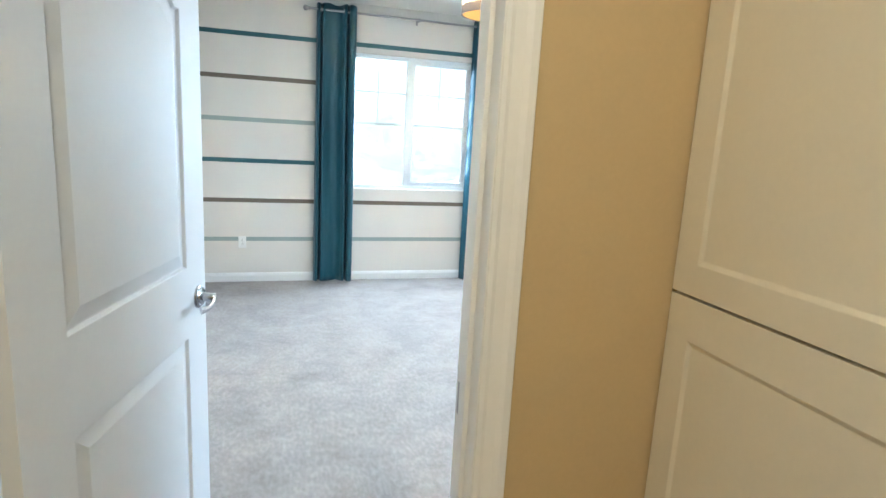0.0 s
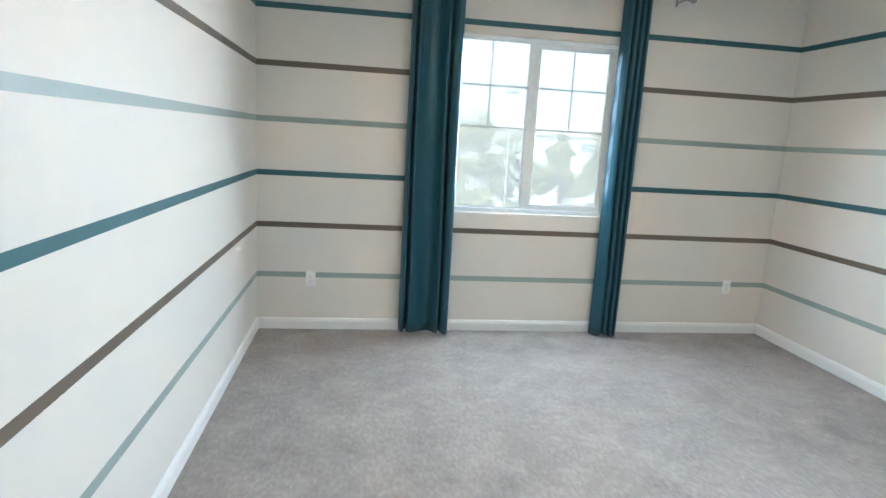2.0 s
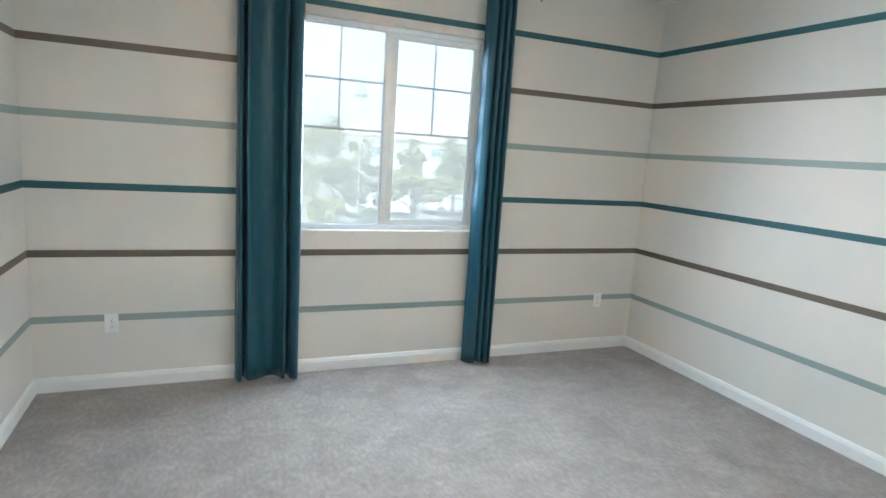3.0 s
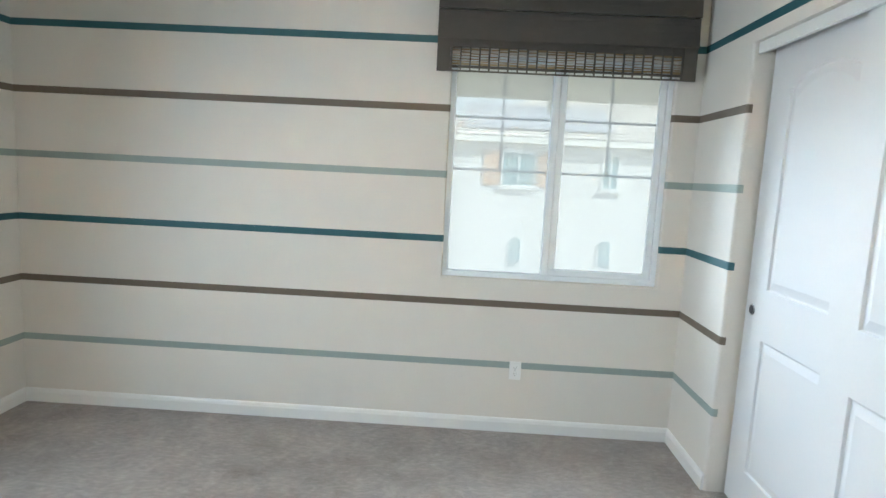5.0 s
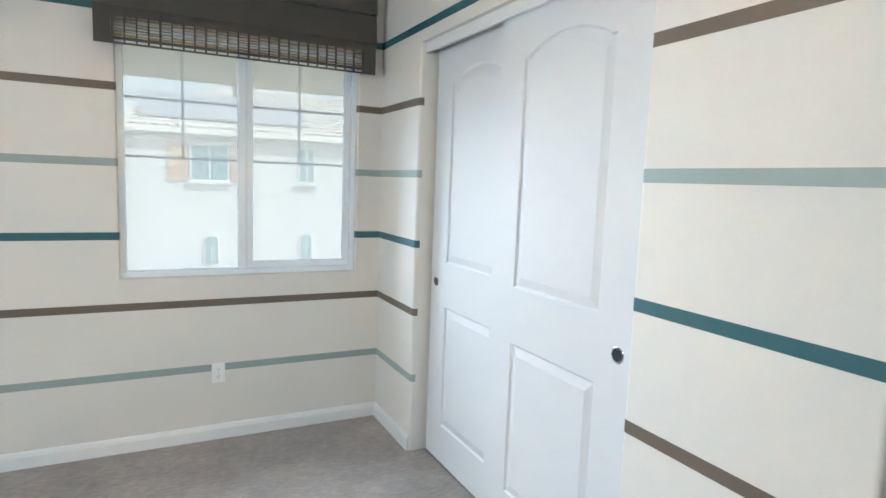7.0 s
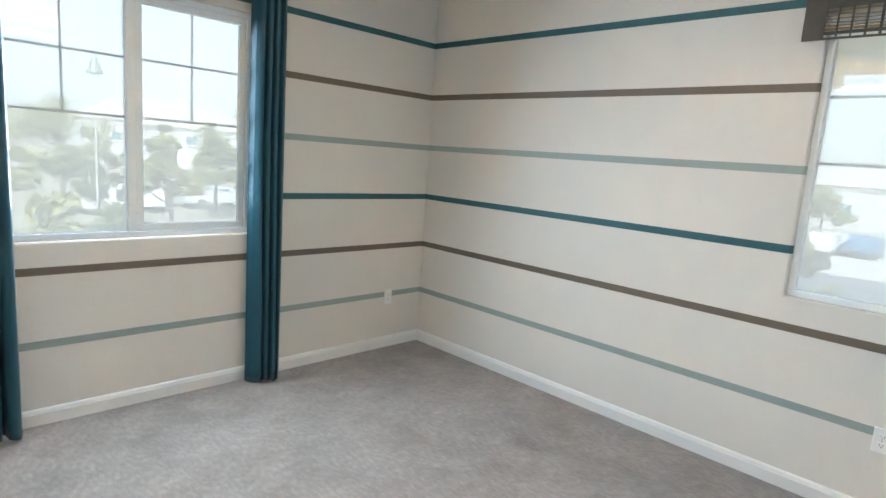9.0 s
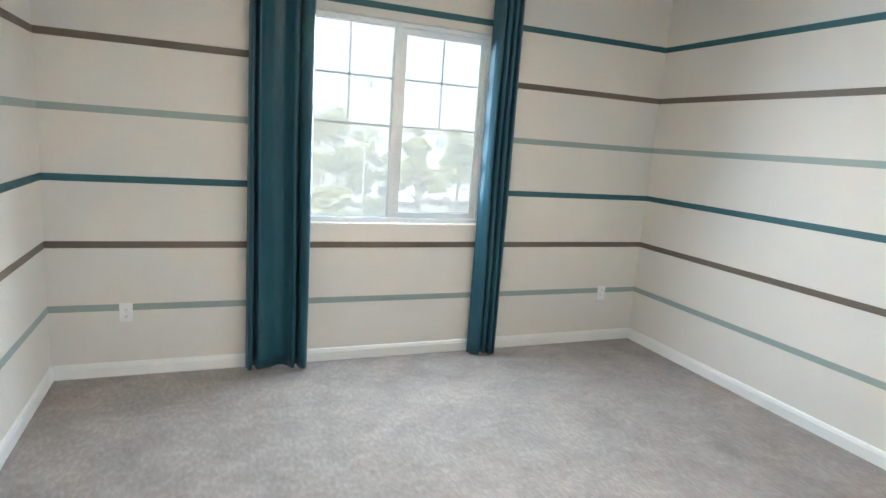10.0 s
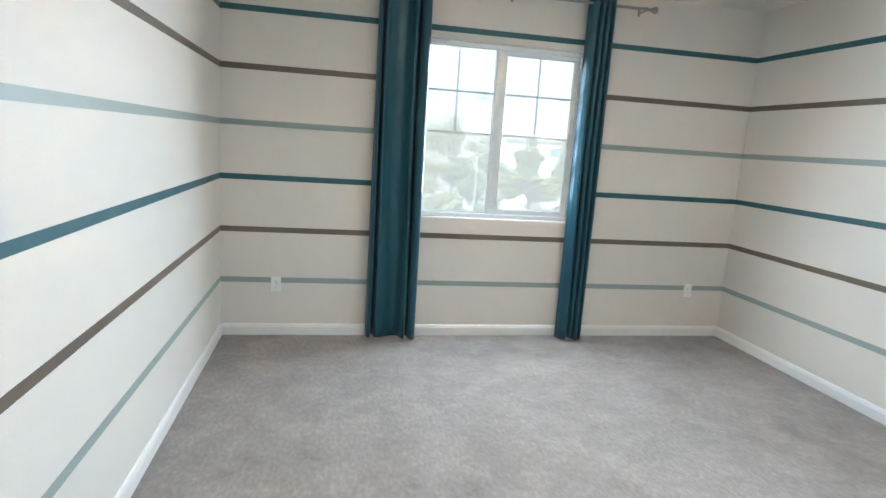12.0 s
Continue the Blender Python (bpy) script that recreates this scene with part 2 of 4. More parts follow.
def thing(name, m, label, category, group="", kind=""):
    e = new(name)
    e.empty_display_size = 0.05
    e.matrix_world = m
    return tagged(e, label, category, group, kind)


def structure(name, bm, mat, label, category, smooth=False):
    return tagged(new(name, finish(name, bm, mat, smooth)), label, category, kind="structure")


def slab_with_openings(xs, ys, zs, empty):
    """A solid made of the cells of a grid, without those for which empty(x, y, z) at the cell's middle holds; only outer faces."""
    bm = bmesh.new()
    vert = {}

    def v(i, j, k):
        if (i, j, k) not in vert:
            vert[i, j, k] = bm.verts.new((xs[i], ys[j], zs[k]))
        return vert[i, j, k]

    def full(i, j, k):
        if not (0 <= i < len(xs) - 1 and 0 <= j < len(ys) - 1 and 0 <= k < len(zs) - 1):
            return False
        return not empty((xs[i] + xs[i + 1]) / 2, (ys[j] + ys[j + 1]) / 2, (zs[k] + zs[k + 1]) / 2)

    for i in range(len(xs) - 1):
        for j in range(len(ys) - 1):
            for k in range(len(zs) - 1):
                if not full(i, j, k):
                    continue
                I, J, K = i + 1, j + 1, k + 1
                for d, q in (((-1, 0, 0), ((i, j, k), (i, j, K), (i, J, K), (i, J, k))), ((1, 0, 0), ((I, j, k), (I, J, k), (I, J, K), (I, j, K))),
                             ((0, -1, 0), ((i, j, k), (I, j, k), (I, j, K), (i, j, K))), ((0, 1, 0), ((i, J, k), (i, J, K), (I, J, K), (I, J, k))),
                             ((0, 0, -1), ((i, j, k), (i, J, k), (I, J, k), (I, j, k))), ((0, 0, 1), ((i, j, K), (I, j, K), (I, J, K), (i, J, K)))):
                    if not full(i + d[0], j + d[1], k + d[2]):
                        bm.faces.new([v(*c) for c in q])
    return bm


def round_edges(bm, test, radius=0.015, seg=4):
    es = [e for e in bm.edges if test((e.verts[0].co + e.verts[1].co) / 2, e.verts[1].co - e.verts[0].co)]
    bmesh.ops.bevel(bm, geom=es, offset=radius, segments=seg, affect="EDGES", profile=0.5)


# ---- the shell of the room and of the hall ----
XW, XE, YN, YS, H = -0.70, 3.50, 5.85, 1.742, 2.74
XJ = 0.590                                   # wall with the light switch
NW = (0.695, 2.008, 0.966, 2.290)            # north window: x, x, z, z
EW = (1.897, 3.198, 0.970, 2.290)            # east window: y, y, z, z
CL = (1.295, 2.925, 2.285)                     # closet: x, x, height
DO = (-0.530, 0.327, 2.10)                   # doorway: x, x, height
near = lambda a, b: abs(a - b) < 1e-4

bm = slab_with_openings([XW - 0.15, NW[0], NW[1], XE + 0.15], [YN, YN + 0.16], [-3.0, NW[2], NW[3], H], lambda x, y, z: NW[0] < x < NW[1] and NW[2] < z < NW[3])
round_edges(bm, lambda c, d: near(c.y, YN) and NW[0] - 1e-3 < c.x < NW[1] + 1e-3 and NW[2] - 1e-3 < c.z < NW[3] + 1e-3)
wall_north = structure("wall_north", bm, WALL, "greige painted north wall with a window and thin stripes", "wall", True)

bm = slab_with_openings([XE, XE + 0.16], [0.75, EW[0], EW[1], YN], [-3.0, EW[2], EW[3], H], lambda x, y, z: EW[0] < y < EW[1] and EW[2] < z < EW[3])
round_edges(bm, lambda c, d: near(c.x, XE) and EW[0] - 1e-3 < c.y < EW[1] + 1e-3 and EW[2] - 1e-3 < c.z < EW[3] + 1e-3)
wall_east = structure("wall_east", bm, WALL, "greige painted east wall with a shaded window and thin stripes", "wall", True)

wall_west = structure("wall_west", boxes((XW - 0.15, XW, 0.87, YN, -0.1, H)), WALL, "greige painted west wall with thin stripes", "wall")

bm = boxes((XJ, CL[0], 1.59, YS, -0.02, CL[2]), (CL[1], XE, 1.59, YS, -0.02, CL[2]), (XJ, XE, 1.59, YS, CL[2], H))
round_edges(bm, lambda c, d: near(c.y, YS) and abs(d.z) > 0.1 and (near(c.x, XJ) or near(c.x, CL[0]) or near(c.x, CL[1])))
wall_south = structure("wall_south", bm, WALL, "greige painted closet wall with rounded corners and thin stripes", "wall", True)

wall_entry = structure("wall_entry", boxes((XJ, XJ + 0.12, 0.98, 1.59, -0.02, H)), WALL, "greige painted entry wall with a light switch", "wall")

bm = slab_with_openings([XW - 0.15, DO[0] - 0.02, DO[1] + 0.02, 3.5], [0.87, 0.98], [-0.02, DO[2] + 0.02, H], lambda x, y, z: DO[0] - 0.03 < x < DO[1] + 0.03 and z < DO[2] + 0.02)
for f in bm.faces:
    f.normal_update()
    f.material_index = 1 if f.normal.y < -0.5 else 0
wall_door = structure("wall_door", bm, [WALL, TAN], "wall between hall and room, tan paint on the hall side", "wall")

hall = structure("wall_hall", boxes((-1.02, -0.90, -2.2, 0.87, -0.02, H), (-0.90, 1.5, -2.32, -2.2, -0.02, H), (1.38, 1.5, -2.2, 0.87, -0.02, H)), TAN, "tan painted hall walls", "wall")
ceiling = structure("ceiling", boxes((-1.1, XE + 0.16, -2.4, YN + 0.16, H, H + 0.12)), CEIL, "flat white painted ceiling", "ceiling")
bm = bmesh.new()
bmesh.ops.create_grid(bm, x_segments=2, y_segments=2, size=0.5, matrix=Matrix.Translation((1.275, 1.87, 0.0)) @ Matrix.Diagonal((4.75, 8.3, 1, 1)))
floor = structure("floor", bm, CARPET, "taupe cut-pile carpet with brushed patches", "carpet")
structure("floor_slab", boxes((-1.1, XE + 0.16, -2.4, YN + 0.16, -0.2, -0.02)), CONCRETE, "concrete slab under the carpet", "floor")

# painted stripes, 42 mm high, on the walls
STRIPES = ((2.365, TEAL, "dark teal painted stripe"), (1.975, BROWN, "brown painted stripe"), (1.587, SAGE, "pale sage painted stripe"),
           (1.200, TEAL, "dark teal painted stripe"), (0.815, BROWN, "brown painted stripe"), (0.432, SAGE, "pale sage painted stripe"))


def stripe(path, z, mat, label, wall, half=0.0205):
    """A thin layer of paint along a path in plan; the room lies to the left of the path."""
    bm = bmesh.new()
    cols = []
    for i, p in enumerate(path):
        a, b = Vector(path[max(0, i - 1)]), Vector(path[min(len(path) - 1, i + 1)])
        d = (b - a).normalized()
        out = Vector((-d.y, d.x)) * 0.0016
        q = Vector(p)
        cols.append([bm.verts.new((*(q + o), zz)) for o in (Vector((0, 0)), out) for zz in (z - half, z + half)])
    for a, b in zip(cols, cols[1:]):
        bm.faces.new((a[2], b[2], b[3], a[3]))
        bm.faces.new((a[3], b[3], b[1], a[1]))
        bm.faces.new((a[0], b[0], b[2], a[2]))
    for c in (cols[0], cols[-1]):
        bm.faces.new((c[0], c[2], c[3], c[1]))
    part("stripe", bm, mat, wall, label, True)


def arc(cx, cy, r, a0, a1, n=5):
    return [(cx + r * math.cos(radians(a0 + (a1 - a0) * i / n)), cy + r * math.sin(radians(a0 + (a1 - a0) * i / n))) for i in range(n + 1)]


R = 0.015
for i, (z, mat, label) in enumerate(STRIPES):
    broken = i in (1, 2, 3)
    if broken:                               # the paint turns with the rounded corners into the openings
        stripe([(XE, YN)] + arc(NW[1] + R, YN + R, R, -90, -180) + [(NW[1], YN + 0.028)], z, mat, label, wall_north)
        stripe([(NW[0], YN + 0.028)] + arc(NW[0] - R, YN + R, R, 0, -90) + [(XW, YN)], z, mat, label, wall_north)
        stripe([(XE, YS)] + arc(XE + R, EW[0] - R, R, 180, 90) + [(XE + 0.028, EW[0])], z, mat, label, wall_east)
        stripe([(XE + 0.028, EW[1])] + arc(XE + R, EW[1] + R, R, -90, -180) + [(XE, YN)], z, mat, label, wall_east)
    else:
        stripe([(XE, YN), (XW, YN)], z, mat, label, wall_north)
        stripe([(XE, YS), (XE, YN)], z, mat, label, wall_east)
    stripe([(XW, YN), (XW, 0.98)], z, mat, label, wall_west)
    turn = arc(XJ + R, YS - R, R, 180, 90)
    if i == 0:
        stripe([(XJ, 0.99)] + turn + [(XE, YS)], z, mat, label, wall_south)
    else:
        stripe([(XJ, 0.99)] + turn + arc(CL[0] - R, YS - R, R, 90, 0), z, mat, label, wall_south)
        stripe([(CL[1], YS - R - 0.012)] + arc(CL[1] + R, YS - R, R, 180, 90) + [(XE, YS)], z, mat, label, wall_south)


# baseboards
def baseboard(a, b, inward, label="white painted baseboard"):
    """A run of moulded board along the wall from a to b; inward is the way into the room."""
    a, b, n = Vector(a), Vector(b), Vector(inward)
    prof = ((0, 0.0), (0.015, 0.0), (0.015, 0.062), (0.012, 0.070), (0.011, 0.076), (0.006, 0.085), (0, 0.088))
    bm = bmesh.new()
    ends = [[bm.verts.new((*(p + n * d), z + 0.001)) for d, z in prof] for p in (a, b)]
    k = len(prof)
    for i in range(k):
        bm.faces.new((ends[0][i], ends[0][(i + 1) % k], ends[1][(i + 1) % k], ends[1][i]))
    bm.faces.new(ends[0])
    bm.faces.new(ends[1][::-1])
    structure("baseboard", bm, WHITE, label, "baseboard")


baseboard((XW + 0.015, YN), (XE - 0.015, YN), (0, -1))
baseboard((XE, YS), (XE, YN), (-1, 0))
baseboard((XW, 0.98), (XW, YN), (1, 0))
baseboard((CL[1] + 0.008, YS), (XE - 0.015, YS), (0, 1))
baseboard((XJ - 0.012, YS), (CL[0] - 0.008, YS), (0, 1))
baseboard((XJ, 0.98), (XJ, YS + 0.012), (-1, 0))


# ---- windows ----
def window(name, m, w, h, group, label):
    """A white sliding window in local x (width), z (height), y outwards; its origin is the opening's lower corner on the room's face."""
    win = thing(name, m, label, "window", group, "structure")
    y0, y1 = 0.030, 0.105
    f = 0.032
    bm = boxes((0, w, y0, y1, 0, f), (0, w, y0, y1, h - f, h), (0, f, y0, y1, f, h - f), (w - f, w, y0, y1, f, h - f), bevel=0.004)
    part("window_frame", bm, VINYL, win)
    mid = w / 2
    part("mullion", boxes((mid - 0.045, mid - 0.004, y0 + 0.004, y1, f, h - f), bevel=0.003), VINYL, win)
    s0, s1, sw = mid - 0.002, w - f - 0.002, 0.038
    sash = part("sash", boxes((s0, s1, y0 + 0.012, y0 + 0.045, f, f + sw), (s0, s1, y0 + 0.012, y0 + 0.045, h - f - sw, h - f),
                              (s0, s0 + sw, y0 + 0.012, y0 + 0.045, f + sw, h - f - sw), (s1 - sw, s1, y0 + 0.012, y0 + 0.045, f + sw, h - f - sw), bevel=0.003), VINYL, win)
    for x0, x1, z0, z1, y, up in ((f, mid - 0.045, f, h - f, y0 + 0.04, win), (s0 + sw, s1 - sw, f + sw, h - f - sw, y0 + 0.03, sash)):
        pane = part("pane", boxes((x0, x1, y, y + 0.004, z0, z1)), GLASS, up)
        pane.visible_shadow = False
        xm = (x0 + x1) / 2
        zs = (0.655, 0.967)
        bars = boxes((x0, x1, y + 0.008, y + 0.014, zs[0] - 0.0055, zs[0] + 0.0055), (x0, x1, y + 0.008, y + 0.014, zs[1] - 0.0055, zs[1] + 0.0055),
                     (xm - 0.0045, xm + 0.0045, y + 0.0075, y + 0.0145, zs[0], z1))
        part("grid", bars, GRID, up)
    return win


window("window_1", pose(NW[0], YN, NW[2]), NW[1] - NW[0], NW[3] - NW[2], "windows", "white vinyl sliding window with grids in the upper half")
window("window_2", pose(XE, EW[1], EW[2], 0, 0, -90), EW[1] - EW[0], EW[3] - EW[2], "windows", "white vinyl sliding window under a woven shade")


# ---- panelled doors ----
def outline(x0, x1, z0, z1, rise, inset):
    """The outline of a panel, inset, with an arched top that rises in the middle."""
    x0, x1, z0, z1 = x0 + inset, x1 - inset, z0 + inset, z1 - inset
    pts = [(x0, z0), (x1, z0)]
    if rise:
        n = 36
        sh = 0.14 * (x1 - x0)
        base = z1 - rise
        for i in range(n + 1):
            u = i / n
            x = x1 - sh * 0.35 - (x1 - x0 - sh * 0.7) * u
            pts.append((x, base + rise * math.sin(math.pi * u) ** 0.75 if 0 < u < 1 else base))
        pts.insert(2, (x1, base))
        pts.append((x0, base))
    else:
        pts += [(x1, z1), (x0, z1)]
    return pts


RAISED = ((0, 0), (0.002, 0.0015), (0.006, 0.009), (0.009, 0.0098), (0.013, 0.0095), (0.046, 0.0015), (0.048, 0.0010))
SHAKER = ((0, 0), (0.002, 0.0005), (0.010, 0.0045), (0.012, 0.0048))


def panel_door(parent, w, h, t, panels, mat, profile=RAISED):
    """The slab of a moulded door: local x 0..w, z 0..h, its show face at y = 0 towards -y, thickness t towards +y; panels are parts."""
    bm = bmesh.new()
    edges = []

    def loop(pts):
        vs = [bm.verts.new((x, 0, z)) for x, z in pts]
        return vs, [bm.edges.new((a, b)) for a, b in zip(vs, vs[1:] + vs[:1])]

    rim, es = loop([(0, 0), (w, 0), (w, h), (0, h)])
    edges += es
    for p in panels:
        edges += loop(outline(*p, 0))[1]
    bmesh.ops.triangle_fill(bm, use_beauty=True, use_dissolve=False, edges=edges)
    back = [bm.verts.new((v.co.x, t, v.co.z)) for v in rim]
    for i in range(4):
        j = (i + 1) % 4
        bm.faces.new((rim[i], back[i], back[j], rim[j]))
    bm.faces.new(back)
    body = part("slab", bm, mat, parent)
    for p in panels:
        pb = bmesh.new()
        rings = []
        for inset, depth in profile:
            rings.append([pb.verts.new((x, depth, z)) for x, z in outline(*p, inset)])
        for a, b in zip(rings, rings[1:]):
            for i in range(len(a)):
                j = (i + 1) % len(a)
                pb.faces.new((a[i], a[j], b[j], b[i]))
        pb.faces.new(rings[-1])
        part("panel", pb, mat, parent)
    return body


# entry door: hinge edge near the jamb, opened into the room
leaf_dir = math.degrees(math.atan2(1.80 - 0.985, -0.233 + 0.440))
door = thing("door_1", pose(-0.458 - 0.036 * math.cos(radians(leaf_dir)), 0.991 - 0.036 * math.sin(radians(leaf_dir)), 0.012, 0, 0, leaf_dir), "white two-panel entry door standing open on worn carpet", "door", kind="structure")
panel_door(door, 0.881, 2.06, 0.035, [(0.155, 0.740, 0.24, 0.893, 0), (0.155, 0.740, 1.105, 1.90, 0.08)], DOORW)
handle = thing("door_handle", pose(0, 0, 0), "", "")
handle.parent = door
handle.matrix_local = pose(0.821, 0, 0.998)
bm = lathe(bmesh.new(), [(0.036, 0), (0.036, 0.004), (0.032, 0.009), (0.0275, 0.010), (0.0265, 0.014), (0.020, 0.0165), (0.0145, 0.018), (0.013, 0.045), (0.0105, 0.052)], 28, pose(0, 0, 0, 90, 0, 0))
part("rosette", bm, SATIN, handle, "polished chrome rosette", True)
part("keyhole", tube(bmesh.new(), (0, -0.0515, 0), (0, -0.0535, 0), 0.0035, seg=12), SLOT, handle)
bm = bmesh.new()
rings = []
for i in range(13):
    u = i / 12
    c = Vector((0.008 - 0.115 * u, -0.047 - 0.010 * math.sin(math.pi * u), 0.002 - 0.012 * math.sin(2.6 * u) - 0.006 * u))
    hw, th = 0.0095 - 0.0035 * math.sin(math.pi * u) + 0.003 * u, 0.0060 - 0.0028 * u
    rings.append([bm.verts.new(c + Vector((0, th * math.sin(a), hw * math.cos(a)))) for a in [k * math.pi / 5 for k in range(10)]])
for a, b in zip(rings, rings[1:]):
    for i in range(10):
        bm.faces.new((a[i], a[(i + 1) % 10], b[(i + 1) % 10], b[i]))
bm.faces.new(rings[0]), bm.faces.new(rings[-1])
part("lever", bm, CHROME, handle, "curved chrome lever", True)
for z in (0.25, 1.62):
    part("hinge", tube(boxes((-0.0012, 0.0, 0.004, 0.0345, z - 0.045, z + 0.045)), (-0.006, 0.040, z - 0.045), (-0.006, 0.040, z + 0.045), 0.006), STEEL, door, "satin nickel hinge")

# door frame: jambs with stops, and casing on both sides
frame_1 = thing("door_frame_1", pose(0, 0, 0), "white painted door frame with moulded casing", "door frame", kind="structure")
for name, x0, x1, sx0, sx1 in (("jamb", DO[0] - 0.0195, DO[0], DO[0], DO[0] + 0.011), ("jamb", DO[1], DO[1] + 0.0195, DO[1] - 0.011, DO[1])):
    part(name, boxes((x0, x1, 0.862, 0.988, 0.0, DO[2]), (sx0, sx1, 0.905, 0.938, 0.0, DO[2] - 0.012), bevel=0.0015), WHITE, frame_1)
part("head_jamb", boxes((DO[0] - 0.0195, DO[1] + 0.0195, 0.862, 0.988, DO[2] + 0.0005, DO[2] + 0.0195), (DO[0] + 0.012, DO[1] - 0.012, 0.905, 0.938, DO[2] - 0.011, DO[2]), bevel=0.0015), WHITE, frame_1)


def casing(x_in, side, y, out):
    """One upright of casing: steps away from the opening, thicker at its outer edge."""
    s = side
    prof = ((0.005, 0), (0.005, 0.009), (0.012, 0.012), (0.020, 0.010), (0.040, 0.013), (0.052, 0.018), (0.066, 0.018), (0.069, 0.014), (0.069, 0))
    bm = bmesh.new()
    lo = [bm.verts.new((x_in + s * a, y + out * b, 0.0)) for a, b in prof]
    hi = [bm.verts.new((x_in + s * a, y + out * b, DO[2] + a)) for a, b in prof]
    k = len(prof)
    for i in range(k):
        bm.faces.new((lo[i], lo[(i + 1) % k], hi[(i + 1) % k], hi[i]))
    bm.faces.new(lo), bm.faces.new(hi)
    part("casing", bm, WHITE, frame_1)


def head_casing(y, out):
    prof = ((0.005, 0), (0.005, 0.009), (0.012, 0.012), (0.020, 0.010), (0.040, 0.013), (0.052, 0.018), (0.066, 0.018), (0.069, 0.014), (0.069, 0))
    bm = bmesh.new()
    lo = [bm.verts.new((DO[0] - a, y + out * b, DO[2] + a)) for a, b in prof]
    hi = [bm.verts.new((DO[1] + a, y + out * b, DO[2] + a)) for a, b in prof]
    for i in range(len(prof)):
        j = (i + 1) % len(prof)
        bm.faces.new((lo[i], lo[j], hi[j], hi[i]))
    part("head_casing", bm, WHITE, frame_1)


for y, out in ((0.8695, -1), (0.9805, 1)):
    casing(DO[0], -1, y, out), casing(DO[1], 1, y, out), head_casing(y, out)
part("strike_plate", boxes((DO[1] - 0.0015, DO[1] + 0.001, 0.945, 0.975, 0.96, 1.03)), STEEL, frame_1, "satin steel strike plate")

# bypass closet doors, fascia, floor guide and the closet behind them
CLD = (0.867, 2.243)
DPAN = [(0.172, 0.695, 0.205, 0.868, 0), (0.172, 0.695, 1.107, 2.105, 0.065)]
for x0, y, pull_x in ((1.318, 1.694, 0.070), (2.034, 1.646, 0.806)):
    d = thing("closet_door", pose(x0 + CLD[0], y, 0.012, 0, 0, 180), "white two-panel bypass closet door with an arched upper panel", "closet door", "bypass closet doors")
    panel_door(d, CLD[0], CLD[1], 0.034, DPAN, DOORW)
    px = CLD[0] - pull_x
    bm = lathe(bmesh.new(), [(0.0215, 0.0), (0.0225, -0.0018), (0.0265, -0.0026), (0.029, -0.0012), (0.029, 0.001)], 28, pose(px, 0, 0.993, -90, 0, 0))
    pull = part("finger_pull", bm, CHROME, d, "round chrome finger pull", True)
    # shallow disc, coloured dark to stand for the shade inside the cup
    bm = lathe(bmesh.new(), [(0.004, -0.0030), (0.016, -0.0032), (0.0215, -0.0036)], 24, pose(px, 0, 0.993, -90, 0, 0))
    part("cup", bm, CUP, pull, "metal cup, its inner shade given by dark colour", True)
structure("closet_fascia", boxes((CL[0] + 0.001, CL[1] - 0.001, 1.698, 1.718, 2.229, CL[2] - 0.001), bevel=0.003), WHITE, "white painted fascia board over the closet doors", "trim")
structure("closet_track", boxes((CL[0], CL[1], 1.600, 1.692, 2.262, 2.2845)), STEEL, "metal track of the closet doors", "trim")


# ---- fittings ----
def outlet(m):
    o = thing("outlet", m, "white duplex wall outlet over a sage stripe", "outlet", "wall outlets")
    part("plate", boxes((-0.036, 0.036, -0.0065, 0, -0.058, 0.058), bevel=0.0025), PLASTIC, o)
    for z in (-0.0205, 0.0205):
        r = part("receptacle", boxes((-0.0165, 0.0165, -0.0085, -0.006, z - 0.014, z + 0.014), bevel=0.001), PLASTIC, o)
        part("slot", boxes((-0.0075, -0.0055, -0.0090, -0.0082, z - 0.003, z + 0.006), (0.0055, 0.0075, -0.0090, -0.0082, z - 0.003, z + 0.006), (-0.002, 0.002, -0.0090, -0.0082, z - 0.010, z - 0.006)), SLOT, r)
    part("screw", tube(bmesh.new(), (0, -0.0064, 0), (0, -0.0075, 0), 0.003, seg=10), STEEL, o)
    return o


outlet(pose(-0.300, YN - 0.0018, 0.400))
outlet(pose(3.160, YN - 0.0018, 0.410))
outlet(pose(XE - 0.0018, 2.712, 0.400, 0, 0, -90))

sw = thing("light_switch", pose(XJ - 0.0018, 1.533, 1.178, 0, 0, 270), "white two-gang switch plate with a rocker and a slide dimmer", "light switch")
part("plate", boxes((-0.061, 0.061, -0.007, 0, -0.060, 0.060), bevel=0.0028), PLASTIC, sw)
bm = bmesh.new()
box(bm, -0.0395, -0.0065, -0.0100, -0.0066, -0.033, 0.033, 0.0012)
bmesh.ops.rotate(bm, verts=bm.verts, cent=(-0.023, -0.008, 0), matrix=Matrix.Rotation(radians(2.5), 3, "X"))
part("rocker", bm, PLASTIC, sw)
dim = part("dimmer", boxes((0.0065, 0.0395, -0.0095, -0.0066, -0.033, 0.033), bevel=0.0012), PLASTIC, sw)
part("slider_slot", boxes((0.0105, 0.0135, -0.0100, -0.0092, -0.022, 0.012)), SLOT, dim)
part("gap", boxes((0.0405, 0.0415, -0.0075, -0.0068, -0.033, 0.033)), SLOT, sw)
for x in (-0.023, 0.023):
    for z in (-0.048, 0.048):
        part("screw", tube(bmesh.new(), (x, -0.0068, z), (x, -0.0078, z), 0.003, seg=10), PLASTIC, sw)


